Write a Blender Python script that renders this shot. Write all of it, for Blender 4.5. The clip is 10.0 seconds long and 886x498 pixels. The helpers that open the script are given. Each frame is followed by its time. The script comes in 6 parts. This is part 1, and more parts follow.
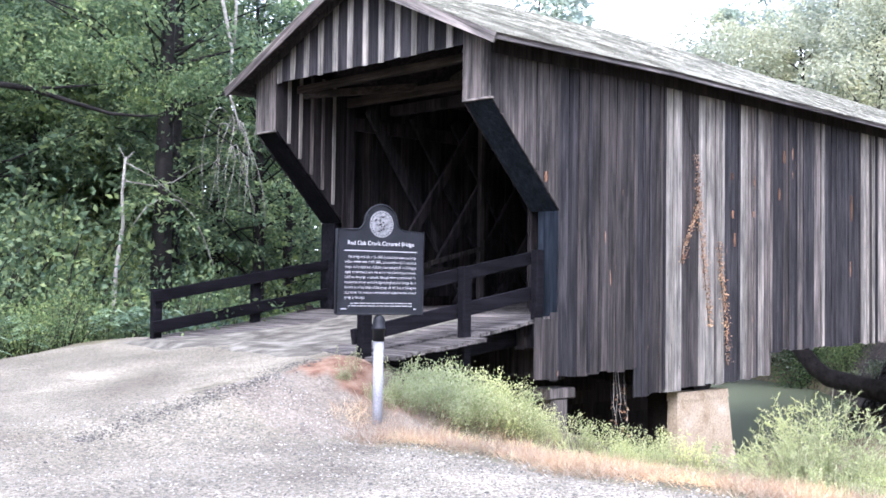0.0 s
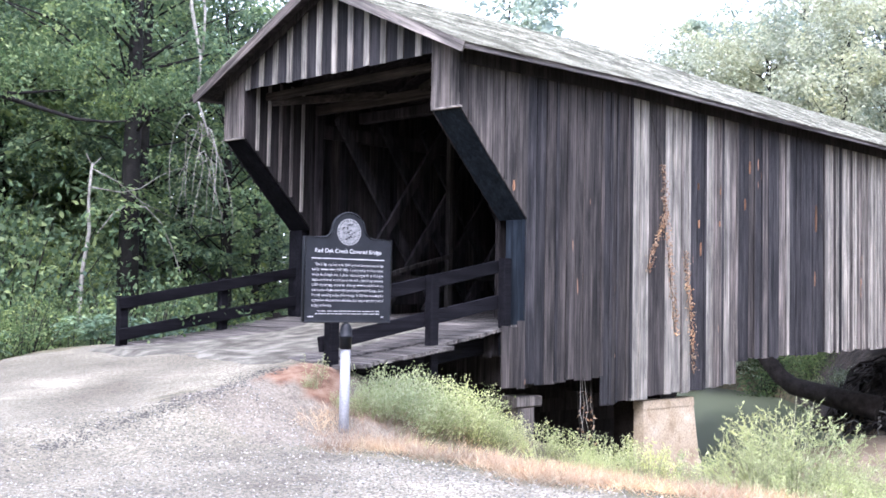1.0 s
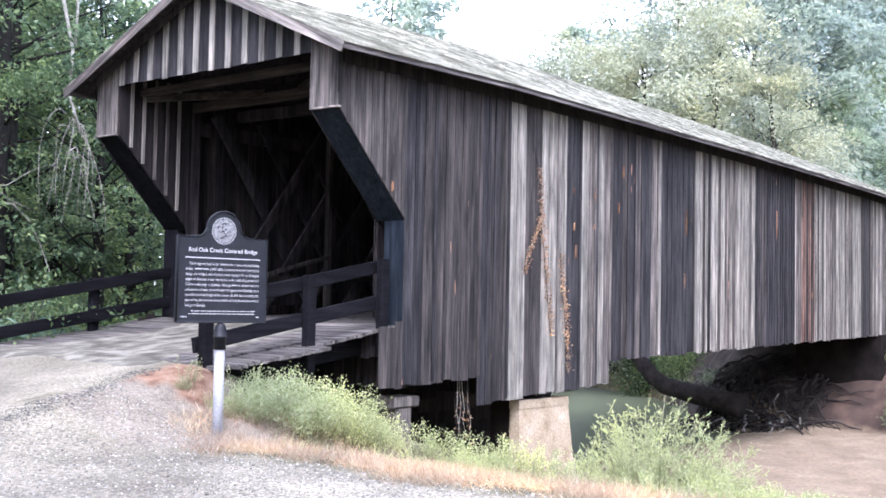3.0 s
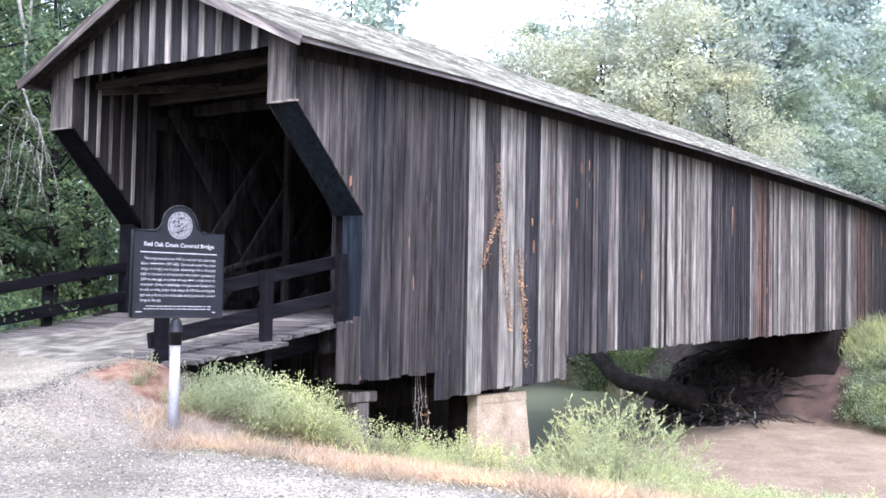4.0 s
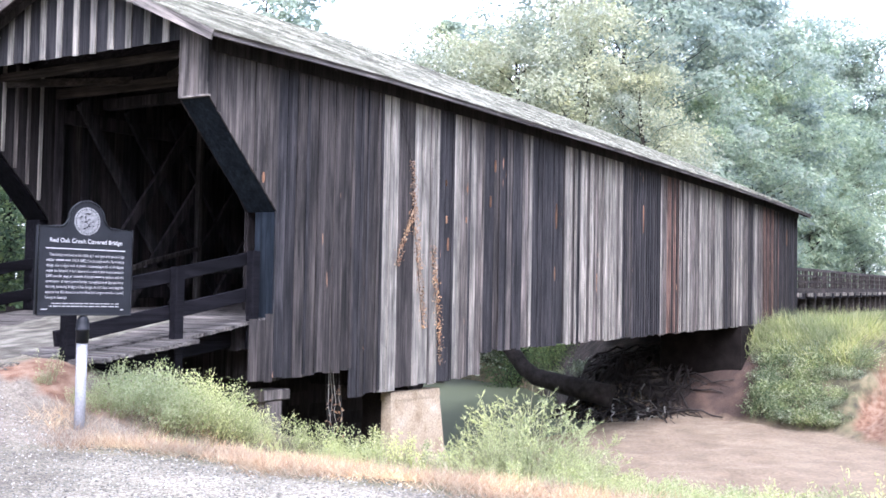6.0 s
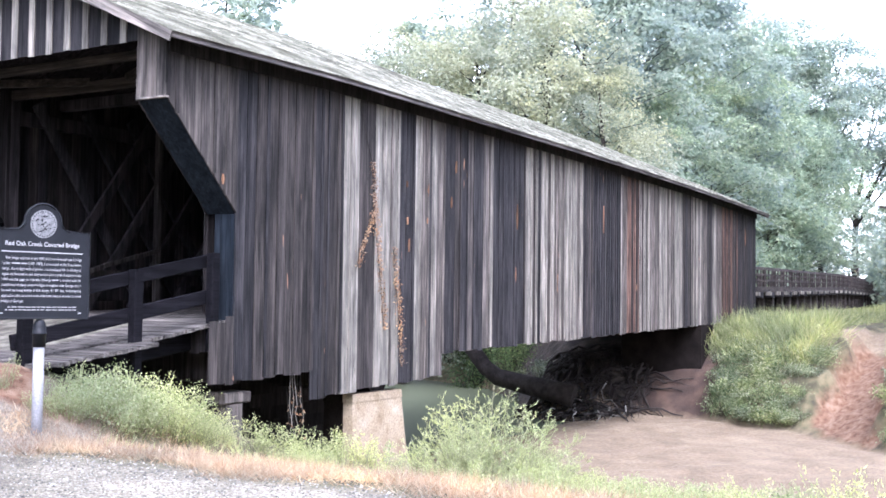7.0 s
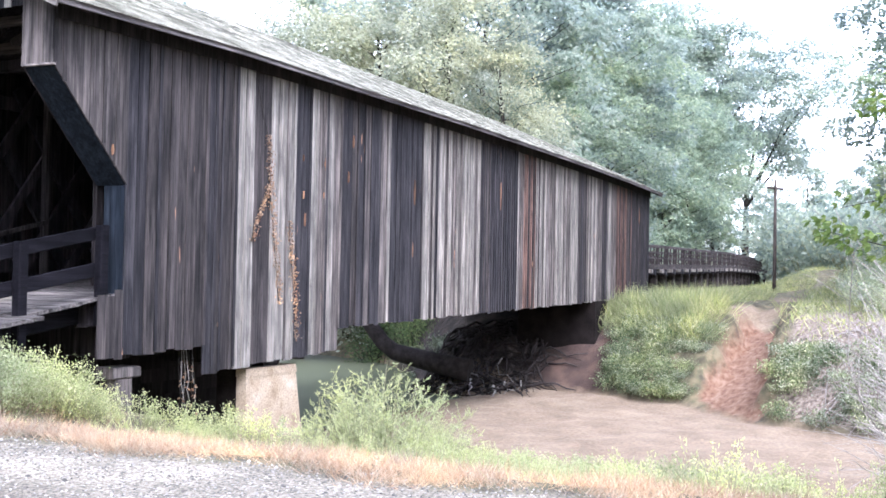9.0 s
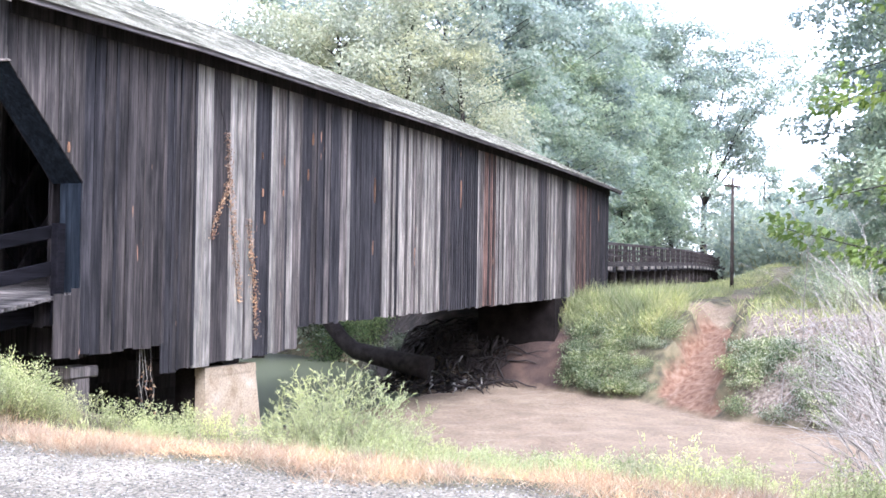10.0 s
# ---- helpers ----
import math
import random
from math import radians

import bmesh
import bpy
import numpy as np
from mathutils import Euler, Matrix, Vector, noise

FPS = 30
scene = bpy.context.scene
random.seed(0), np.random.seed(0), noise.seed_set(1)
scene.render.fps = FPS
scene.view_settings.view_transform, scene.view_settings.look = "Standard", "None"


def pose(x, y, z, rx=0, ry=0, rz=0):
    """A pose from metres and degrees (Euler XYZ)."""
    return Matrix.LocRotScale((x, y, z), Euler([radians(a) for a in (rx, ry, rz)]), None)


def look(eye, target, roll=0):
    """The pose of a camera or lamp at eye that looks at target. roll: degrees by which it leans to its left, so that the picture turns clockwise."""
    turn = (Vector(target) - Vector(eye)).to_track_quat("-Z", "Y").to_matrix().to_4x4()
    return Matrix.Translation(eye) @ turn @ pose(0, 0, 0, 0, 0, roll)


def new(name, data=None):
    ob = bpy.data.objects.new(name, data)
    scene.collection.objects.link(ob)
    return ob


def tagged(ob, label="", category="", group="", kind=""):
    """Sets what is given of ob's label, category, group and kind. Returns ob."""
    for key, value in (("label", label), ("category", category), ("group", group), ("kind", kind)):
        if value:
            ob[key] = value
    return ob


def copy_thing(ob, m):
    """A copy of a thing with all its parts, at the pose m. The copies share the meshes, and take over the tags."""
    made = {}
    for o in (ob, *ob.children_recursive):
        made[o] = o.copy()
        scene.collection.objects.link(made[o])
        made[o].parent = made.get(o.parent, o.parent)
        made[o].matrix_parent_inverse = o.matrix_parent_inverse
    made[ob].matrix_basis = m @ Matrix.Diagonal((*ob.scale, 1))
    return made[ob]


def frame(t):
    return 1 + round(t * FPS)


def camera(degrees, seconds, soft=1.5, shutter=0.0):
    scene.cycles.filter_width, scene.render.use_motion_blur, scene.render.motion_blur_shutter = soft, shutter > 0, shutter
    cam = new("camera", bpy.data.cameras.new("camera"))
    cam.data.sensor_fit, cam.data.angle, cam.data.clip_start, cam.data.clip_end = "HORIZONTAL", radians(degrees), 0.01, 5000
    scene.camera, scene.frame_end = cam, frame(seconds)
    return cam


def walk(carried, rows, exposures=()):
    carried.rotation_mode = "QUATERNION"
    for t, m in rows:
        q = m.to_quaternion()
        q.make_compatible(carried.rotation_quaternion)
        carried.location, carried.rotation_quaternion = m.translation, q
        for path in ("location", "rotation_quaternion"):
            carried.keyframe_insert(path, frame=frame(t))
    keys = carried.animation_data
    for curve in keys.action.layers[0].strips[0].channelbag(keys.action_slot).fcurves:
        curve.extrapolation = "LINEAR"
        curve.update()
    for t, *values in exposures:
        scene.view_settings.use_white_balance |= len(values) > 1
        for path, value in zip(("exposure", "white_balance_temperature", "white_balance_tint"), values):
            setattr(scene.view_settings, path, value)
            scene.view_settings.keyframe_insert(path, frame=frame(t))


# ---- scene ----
cam = camera(43.0, 10.0, 1.65)
PATH = [
    (0, (-12.281, -11.62, 1.765), (-10.887, -10.188, 1.842), 0.8),
    (0.5, (-12.271, -11.643, 1.768), (-10.862, -10.226, 1.85), 1.0),
    (1, (-12.281, -11.659, 1.767), (-10.85, -10.266, 1.859), 1.0),
    (1.5, (-12.267, -11.678, 1.762), (-10.804, -10.318, 1.858), 1.3),
    (2, (-12.25, -11.69, 1.765), (-10.741, -10.381, 1.862), 1.0),
    (2.5, (-12.26, -11.705, 1.755), (-10.717, -10.436, 1.853), 1.0),
    (4, (-12.245, -11.734, 1.747), (-10.632, -10.556, 1.839), 1.1),
    (4.5, (-12.232, -11.737, 1.756), (-10.6, -10.584, 1.839), 1.0),
    (5, (-12.232, -11.744, 1.748), (-10.579, -10.62, 1.831), 1.1),
    (5.5, (-12.245, -11.771, 1.745), (-10.566, -10.687, 1.831), 1.2),
    (7, (-12.244, -11.814, 1.744), (-10.513, -10.816, 1.837), 0.7),
    (7.5, (-12.246, -11.845, 1.742), (-10.487, -10.897, 1.828), 0.8),
    (8, (-12.228, -11.873, 1.744), (-10.449, -10.961, 1.815), 1.0),
    (8.5, (-12.224, -11.892, 1.743), (-10.426, -11.018, 1.803), 0.9),
    (9, (-12.221, -11.912, 1.743), (-10.408, -11.07, 1.795), 1.1),
    (9.5, (-12.228, -11.933, 1.745), (-10.4, -11.123, 1.791), 1.1),
    (10, (-12.229, -11.929, 1.733), (-10.388, -11.151, 1.783), 0.9),
]
walk(cam, [(t, look(eye, target, roll)) for t, eye, target, roll in PATH], exposures=[(0.0, 2.84, 5570, 23), (10.0, 2.84, 5570, 23)])

# ---- light ----
world = bpy.data.worlds.new("world")
scene.world = world
world.use_nodes = True
wn, wl = world.node_tree.nodes, world.node_tree.links
sky = wn.new("ShaderNodeTexSky")
sky.sky_type, sky.sun_disc = "NISHITA", False
sky.sun_elevation, sky.sun_rotation = radians(49), radians(227)
sky.dust_density, sky.air_density = 1.5, 1.0
pale = wn.new("ShaderNodeHueSaturation")
pale.inputs["Saturation"].default_value = 0.3
wl.new(sky.outputs[0], pale.inputs["Color"])
wl.new(pale.outputs[0], wn["Background"].inputs["Color"])
wn["Background"].inputs["Strength"].default_value = 0.15
sun = new("sun", bpy.data.lights.new("sun", "SUN"))
sun.data.energy, sun.data.angle, sun.data.color = 0.75, radians(30), (1.0, 0.98, 0.95)
sun.matrix_world = look((-14, -20, 40), (12, 4, 0))


# ---- materials ----
def material(name, rough=0.8, metal=0.0):
    m = bpy.data.materials.new(name)
    m.use_nodes = True
    b = m.node_tree.nodes["Principled BSDF"]
    b.inputs["Roughness"].default_value, b.inputs["Metallic"].default_value = rough, metal
    return m, m.node_tree.nodes, m.node_tree.links, b


def ramp(nodes, stops):
    r = nodes.new("ShaderNodeValToRGB")
    e = r.color_ramp.elements
    e[0].position, e[0].color = stops[0][0], (*stops[0][1], 1)
    e[1].position, e[1].color = stops[-1][0], (*stops[-1][1], 1)
    for p, c in stops[1:-1]:
        e.new(p).color = (*c, 1)
    return r


def mix(nodes, links, fac, a, b, kind="MIX"):
    n = nodes.new("ShaderNodeMix")
    n.data_type, n.blend_type = "RGBA", kind
    for sock, v in ((n.inputs[0], fac), (n.inputs[6], a), (n.inputs[7], b)):
        if isinstance(v, (int, float)):
            sock.default_value = v
        elif isinstance(v, tuple):
            sock.default_value = (*v, 1)
        else:
            links.new(v, sock)
    return n.outputs[2]


def wood(name, dark, light, stain=0.5, rough=0.85, along=2, shift=True, raw=False, tilt=0.0, checks=0.0, gloss=0.16):
    """Weathered boards: long grain, streaks and stains along one axis."""
    m, n, l, b = material(name, rough)
    b.inputs["Specular IOR Level"].default_value = gloss
    pos = n.new("ShaderNodeNewGeometry")
    info = n.new("ShaderNodeObjectInfo")
    add = n.new("ShaderNodeVectorMath")
    add.operation = "MULTIPLY_ADD"
    comb = n.new("ShaderNodeCombineXYZ")
    for s in comb.inputs:
        l.new(info.outputs["Random"], s)
    l.new(comb.outputs[0], add.inputs[0])
    add.inputs[1].default_value = (37.0, 53.0, 71.0) if shift else (0, 0, 0)
    l.new(pos.outputs["Position"], add.inputs[2])

    def streak(fine, long_, detail):
        mp = n.new("ShaderNodeMapping")
        mp.vector_type = "TEXTURE"
        sc = [1 / fine, 1 / fine, 1 / fine]
        sc[along] = 1 / long_
        mp.inputs["Scale"].default_value = sc
        mp.inputs["Rotation"].default_value = (tilt, 0, 0)
        l.new(add.outputs[0], mp.inputs["Vector"])
        t = n.new("ShaderNodeTexNoise")
        t.inputs["Scale"].default_value, t.inputs["Detail"].default_value = 1.0, detail
        t.inputs["Roughness"].default_value = 0.65
        l.new(mp.outputs[0], t.inputs["Vector"])
        return t.outputs["Fac"]

    grain, stains, wide, sliver = streak(38, 1.1, 9), streak(13, 0.4, 8), streak(3.2, 0.8, 7), streak(8, 1.0, 2)
    r = ramp(n, [(0.34, dark), (0.5, tuple(d * 0.6 + g * 0.4 for d, g in zip(dark, light))), (0.68, light)])
    l.new(stains, r.inputs[0])
    g = ramp(n, [(0.37, (0.22, 0.21, 0.2)), (0.47, (0.9, 0.9, 0.9)), (0.66, (1.4, 1.38, 1.35))])
    l.new(grain, g.inputs[0])
    c = mix(n, l, 0.6, r.outputs[0], g.outputs[0], "MULTIPLY")
    w = ramp(n, [(0.33, (0.85 - stain, 0.85 - stain, 0.86 - stain)), (0.5, (0.95, 0.93, 0.93)), (0.67, (1.6, 1.52, 1.48))])
    l.new(wide, w.inputs[0])
    c = mix(n, l, 0.9, c, w.outputs[0], "MULTIPLY")
    if raw:
        sl = ramp(n, [(0.745, (0, 0, 0)), (0.78, (1, 1, 1))])
        l.new(sliver, sl.inputs[0])
        c = mix(n, l, sl.outputs[0], c, (0.28, 0.16, 0.1))
    if checks:
        ck = ramp(n, [(0.27, (0.12, 0.11, 0.11)), (0.33, (1, 1, 1))])
        l.new(streak(21, 1.7, 3), ck.inputs[0])
        c = mix(n, l, checks, c, ck.outputs[0], "MULTIPLY")
    v = n.new("ShaderNodeMapRange")
    v.inputs[3].default_value, v.inputs[4].default_value = 0.8, 1.2
    l.new(info.outputs["Random"], v.inputs[0])
    c = mix(n, l, 1.0, c, v.outputs[0], "MULTIPLY")
    l.new(c, b.inputs["Base Color"])
    bump = n.new("ShaderNodeBump")
    bump.inputs["Strength"].default_value, bump.inputs["Distance"].default_value = 0.8, 0.008
    l.new(grain, bump.inputs["Height"])
    l.new(bump.outputs[0], b.inputs["Normal"])
    return m


def mottled(name, stops, scale=4.0, fine=40.0, rough=0.9, bump=0.02, metal=0.0, pieces=0.0, gloss=0.25):
    m, n, l, b = material(name, rough, metal)
    pos = n.new("ShaderNodeNewGeometry")
    t, u = n.new("ShaderNodeTexNoise"), n.new("ShaderNodeTexNoise")
    for x, s in ((t, scale), (u, fine)):
        x.inputs["Scale"].default_value, x.inputs["Detail"].default_value = s, 5
        l.new(pos.outputs["Position"], x.inputs["Vector"])
    r = ramp(n, stops)
    l.new(t.outputs["Fac"], r.inputs[0])
    g = ramp(n, [(0.3, (0.6, 0.6, 0.6)), (0.7, (1.2, 1.2, 1.2))])
    l.new(u.outputs["Fac"], g.inputs[0])
    col = mix(n, l, 0.8, r.outputs[0], g.outputs[0], "MULTIPLY")
    if pieces:
        k = ramp(n, [(0.0, (1 - pieces, 1 - pieces, 1 - 1.1 * pieces)), (1.0, (1 + pieces, 1 + pieces, 1 + 0.8 * pieces))])
        l.new(pos.outputs["Random Per Island"], k.inputs[0])
        col = mix(n, l, 1.0, col, k.outputs[0], "MULTIPLY")
    l.new(col, b.inputs["Base Color"])
    bp = n.new("ShaderNodeBump")
    bp.inputs["Strength"].default_value, bp.inputs["Distance"].default_value = 0.6, bump
    l.new(u.outputs["Fac"], bp.inputs["Height"])
    l.new(bp.outputs[0], b.inputs["Normal"])
    b.inputs["Specular IOR Level"].default_value = gloss
    return m


def foliage(name, a, b_, c, through_=0.35, clump=0.8):
    """Leaves that differ one by one, and let some light through."""
    m, n, l, b = material(name, 0.6)
    b.inputs["Specular IOR Level"].default_value = 0.3
    geo = n.new("ShaderNodeNewGeometry")
    r = ramp(n, [(0.0, a), (0.5, b_), (1.0, c)])
    l.new(geo.outputs["Random Per Island"], r.inputs[0])
    t = n.new("ShaderNodeTexNoise")
    t.inputs["Scale"].default_value = 0.35
    l.new(geo.outputs["Position"], t.inputs["Vector"])
    g = ramp(n, [(0.35, (0.7, 0.75, 0.8)), (0.65, (1.25, 1.2, 1.0))])
    l.new(t.outputs["Fac"], g.inputs[0])
    col = mix(n, l, 0.8, r.outputs[0], g.outputs[0], "MULTIPLY")
    t2 = n.new("ShaderNodeTexNoise")
    t2.inputs["Scale"].default_value, t2.inputs["Detail"].default_value = 1.1, 3
    l.new(geo.outputs["Position"], t2.inputs["Vector"])
    g2 = ramp(n, [(0.35, (0.58, 0.62, 0.64)), (0.5, (0.95, 0.95, 0.95)), (0.66, (1.5, 1.42, 1.15))])
    l.new(t2.outputs["Fac"], g2.inputs[0])
    col = mix(n, l, clump, col, g2.outputs[0], "MULTIPLY")
    l.new(col, b.inputs["Base Color"])
    tr = n.new("ShaderNodeBsdfTranslucent")
    l.new(col, tr.inputs["Color"])
    ms = n.new("ShaderNodeMixShader")
    ms.inputs[0].default_value = through_
    l.new(b.outputs[0], ms.inputs[1])
    l.new(tr.outputs[0], ms.inputs[2])
    l.new(ms.outputs[0], n["Material Output"].inputs["Surface"])
    return m


WOOD_DARK = wood("weathered_dark_board", (0.0118, 0.0115, 0.0132), (0.0435, 0.0415, 0.0432), raw=True, checks=0.6)
WOOD_BROWN = wood("weathered_brown_board", (0.0160, 0.0144, 0.0144), (0.0630, 0.0560, 0.0520), raw=True, checks=0.7)
WOOD_DUN = wood("weathered_dun_board", (0.0260, 0.0235, 0.0225), (0.0980, 0.0880, 0.0800), raw=True, checks=0.8)
WOOD_MID = wood("weathered_grey_board", (0.0400, 0.0360, 0.0330), (0.1600, 0.1440, 0.1290), raw=True, checks=0.8)
WOOD_LIGHT = wood("silvered_board", (0.1080, 0.1015, 0.0880), (0.2800, 0.2650, 0.2290), 0.4, checks=0.9)
WOOD_RED = wood("rusty_brown_board", (0.045, 0.029, 0.024), (0.165, 0.105, 0.080), checks=0.7)
WOOD_RAW = wood("bare_orange_wood", (0.085, 0.046, 0.028), (0.27, 0.155, 0.092), 0.4)
WOOD_EDGE = wood("weathered_trim_board", (0.0700, 0.0630, 0.0570), (0.2400, 0.2220, 0.1960), 0.3, along=1, tilt=radians(27))
WOOD_RAKE = wood("weathered_rake_board", (0.0420, 0.0360, 0.0330), (0.1500, 0.1320, 0.1180), 0.3, along=1, tilt=radians(-27))
WOOD_EAVE = wood("weathered_eave_board", (0.045, 0.041, 0.040), (0.20, 0.185, 0.175), 0.3, along=0)
# Inner timbers: the dim interior is put into a dark, cool base colour.
WOOD_INNER = wood("dim_interior_timber", (0.0135, 0.0122, 0.0135), (0.0450, 0.0395, 0.0400))
# Darker copy of the inner timber, with the shade put into its colour.
WOOD_SHADE = wood("shade_darkened_board", (0.0070, 0.0062, 0.0068), (0.0240, 0.0205, 0.0200))
WOOD_BEAM = wood("portal_cross_timber", (0.018, 0.015, 0.013), (0.062, 0.050, 0.043), along=1)
BARK_DARK = mottled("dark_furrowed_bark", [(0.3, (0.006, 0.0055, 0.005)), (0.7, (0.022, 0.019, 0.017))], 7, 40)
PAINT_BLACK = wood("black_stained_timber", (0.0035, 0.0035, 0.0046), (0.0110, 0.0105, 0.0130), 0.3, 0.8, along=0, gloss=0.05)
PAINT_BLUE = wood("dark_blue_grey_timber", (0.0085, 0.0115, 0.0160), (0.0230, 0.0300, 0.0385), 0.3, 0.8, gloss=0.06)
TRESTLE = wood("weathered_trestle_timber", (0.020, 0.017, 0.016), (0.085, 0.073, 0.066), 0.3, 0.85, along=0)
PLANK = wood("weathered_deck_plank", (0.03, 0.027, 0.025), (0.19, 0.177, 0.162), 0.4, along=1, checks=0.7)
SHINGLE = mottled("wood_shingle", [(0.36, (0.11, 0.108, 0.085)), (0.5, (0.215, 0.212, 0.176)), (0.66, (0.3, 0.298, 0.245))], 1.6, 30, pieces=0.45)
DUST = mottled("packed_gravel_dust", [(0.33, (0.05, 0.045, 0.035)), (0.5, (0.125, 0.115, 0.091)), (0.66, (0.225, 0.212, 0.173))], 2.6, 45)
CONCRETE = mottled("stained_concrete", [(0.3, (0.2, 0.145, 0.09)), (0.45, (0.31, 0.245, 0.165)), (0.6, (0.36, 0.29, 0.205)), (0.75, (0.4, 0.345, 0.265))], 2.2, 30, 0.9, 0.01)
# Near-black copy of the concrete, coloured for piers that stand in shade.
STONE_SHADED = mottled("shade_dark_concrete", [(0.3, (0.006, 0.005, 0.0045)), (0.7, (0.02, 0.016, 0.014))], 2, 30, 0.9, 0.01, gloss=0.04)
BARK = mottled("bark", [(0.3, (0.014, 0.012, 0.01)), (0.7, (0.05, 0.043, 0.035))], 6, 40)
BARK_PALE = mottled("pale_dead_bark", [(0.3, (0.19, 0.175, 0.15)), (0.7, (0.4, 0.38, 0.335))], 8, 50)
BARK_WET = mottled("muddy_wood", [(0.3, (0.02, 0.016, 0.014)), (0.7, (0.06, 0.049, 0.042))], 5, 30)
SIGN_BLACK = mottled("black_cast_metal", [(0.3, (0.006, 0.007, 0.0095)), (0.7, (0.011, 0.0125, 0.016))], 5, 90, 0.55, 0.002)
SEAL_GREY = mottled("dull_silver", [(0.3, (0.1, 0.1, 0.105)), (0.7, (0.24, 0.24, 0.24))], 30, 160, 0.5, 0.002)
SIGN_WHITE = mottled("silver_lettering", [(0.3, (0.3, 0.3, 0.3)), (0.7, (0.42, 0.42, 0.42))], 9, 120, 0.5, 0.001)
POST_GREY = mottled("grey_painted_post", [(0.3, (0.2, 0.2, 0.21)), (0.7, (0.29, 0.29, 0.3))], 3, 60, 0.45, 0.002)
POLE = mottled("utility_pole_wood", [(0.3, (0.04, 0.032, 0.027)), (0.7, (0.095, 0.076, 0.062))], 3, 40)
LEAF_DARK = foliage("dark_green_leaves", (0.08, 0.132, 0.085), (0.14, 0.208, 0.122), (0.26, 0.33, 0.172), 0.52, 1.0)
LEAF_MID = foliage("green_leaves", (0.05, 0.092, 0.045), (0.105, 0.16, 0.074), (0.21, 0.265, 0.12), 0.5)
# Understorey leaves brightened in colour for the lit patches in the woods.
LEAF_LIT = foliage("lit_yellow_green_leaves", (0.1, 0.152, 0.06), (0.165, 0.225, 0.085), (0.27, 0.32, 0.13), 0.55, 1.0)
# Far leaves, next four: distance haze is put into paler, flatter colour.
LEAF_PALE = foliage("haze_pale_olive_leaves", (0.3, 0.325, 0.22), (0.41, 0.43, 0.315), (0.54, 0.55, 0.43), 0.62, 0.3)
LEAF_BLUE = foliage("haze_blue_green_leaves", (0.225, 0.29, 0.25), (0.31, 0.373, 0.325), (0.41, 0.458, 0.4), 0.66, 0.35)
LEAF_SOFT = foliage("haze_soft_green_leaves", (0.21, 0.28, 0.2), (0.295, 0.365, 0.27), (0.4, 0.455, 0.35), 0.64, 0.35)
LEAF_FAR = foliage("haze_paled_green_leaves", (0.25, 0.31, 0.26), (0.335, 0.4, 0.335), (0.43, 0.485, 0.405), 0.66, 0.35)
# Trackside leaves: sunlight is put into a lighter, yellower colour.
LEAF_TRACK = foliage("sunlit_shrub_leaves", (0.3, 0.37, 0.24), (0.43, 0.49, 0.33), (0.57, 0.6, 0.44), 0.66, 0.35)
LEAF_BANK = foliage("dusty_bank_leaves", (0.075, 0.115, 0.055), (0.24, 0.29, 0.165), (0.62, 0.63, 0.51), 0.45)
LEAF_BRUSH = foliage("soft_bank_leaves", (0.075, 0.12, 0.05), (0.2, 0.255, 0.125), (0.44, 0.47, 0.3), 0.45)
# Deep-wood leaves: mist between the trees is put into a lighter green.
LEAF_DEEP = foliage("mist_lightened_leaves", (0.07, 0.12, 0.06), (0.135, 0.2, 0.085), (0.26, 0.32, 0.12), 0.55, 0.6)
LEAF_TEAL = foliage("blue_green_leaflets", (0.09, 0.155, 0.11), (0.145, 0.225, 0.16), (0.22, 0.3, 0.22), 0.4)
LEAF_BRIGHT = foliage("bright_green_leaves", (0.085, 0.14, 0.03), (0.15, 0.22, 0.055), (0.26, 0.32, 0.1), 0.5)
WEED = foliage("yellow_green_weeds", (0.29, 0.345, 0.145), (0.41, 0.45, 0.225), (0.55, 0.565, 0.345), 0.45, 0.5)
WEED_PALE = foliage("pale_feathery_weeds", (0.43, 0.48, 0.2), (0.56, 0.6, 0.29), (0.69, 0.7, 0.42), 0.55, 0.3)
STRAW = foliage("dry_grass", (0.36, 0.215, 0.135), (0.46, 0.335, 0.235), (0.56, 0.48, 0.375), 0.35)
GRASS = foliage("green_grass", (0.2, 0.25, 0.1), (0.33, 0.36, 0.17), (0.48, 0.47, 0.28), 0.4)
VINE_DRY = foliage("dead_vine_leaves", (0.17, 0.085, 0.05), (0.31, 0.19, 0.12), (0.44, 0.33, 0.24), 0.2)
TWIG = mottled("bare_twigs", [(0.3, (0.235, 0.205, 0.175)), (0.7, (0.42, 0.385, 0.335))], 8, 40)
WEED_STEM = mottled("weed_stems", [(0.3, (0.24, 0.25, 0.13)), (0.7, (0.4, 0.39, 0.24))], 8, 40)


# ---- building helpers ----
def link_mesh(name, verts, faces, mat):
    me = bpy.data.meshes.new(name)
    me.from_pydata([tuple(v) for v in verts], [], faces)
    me.update()
    me.materials.append(mat)
    return me


BOX_FACES = [(0, 3, 2, 1), (4, 5, 6, 7), (0, 1, 5, 4), (1, 2, 6, 5), (2, 3, 7, 6), (3, 0, 4, 7)]


def hexa(name, low, high, mat, parent=None, label=""):
    """One solid piece from four lower and four upper corners, both counter-clockwise from above."""
    ob = new(name, link_mesh(name, [*low, *high], BOX_FACES, mat))
    ob.parent = parent
    if label:
        ob["label"] = label
    return ob


def block(name, x0, x1, y0, y1, z0, z1, mat, parent=None, label=""):
    q = lambda z: [(x0, y0, z), (x1, y0, z), (x1, y1, z), (x0, y1, z)]
    return hexa(name, q(z0), q(z1), mat, parent, label)


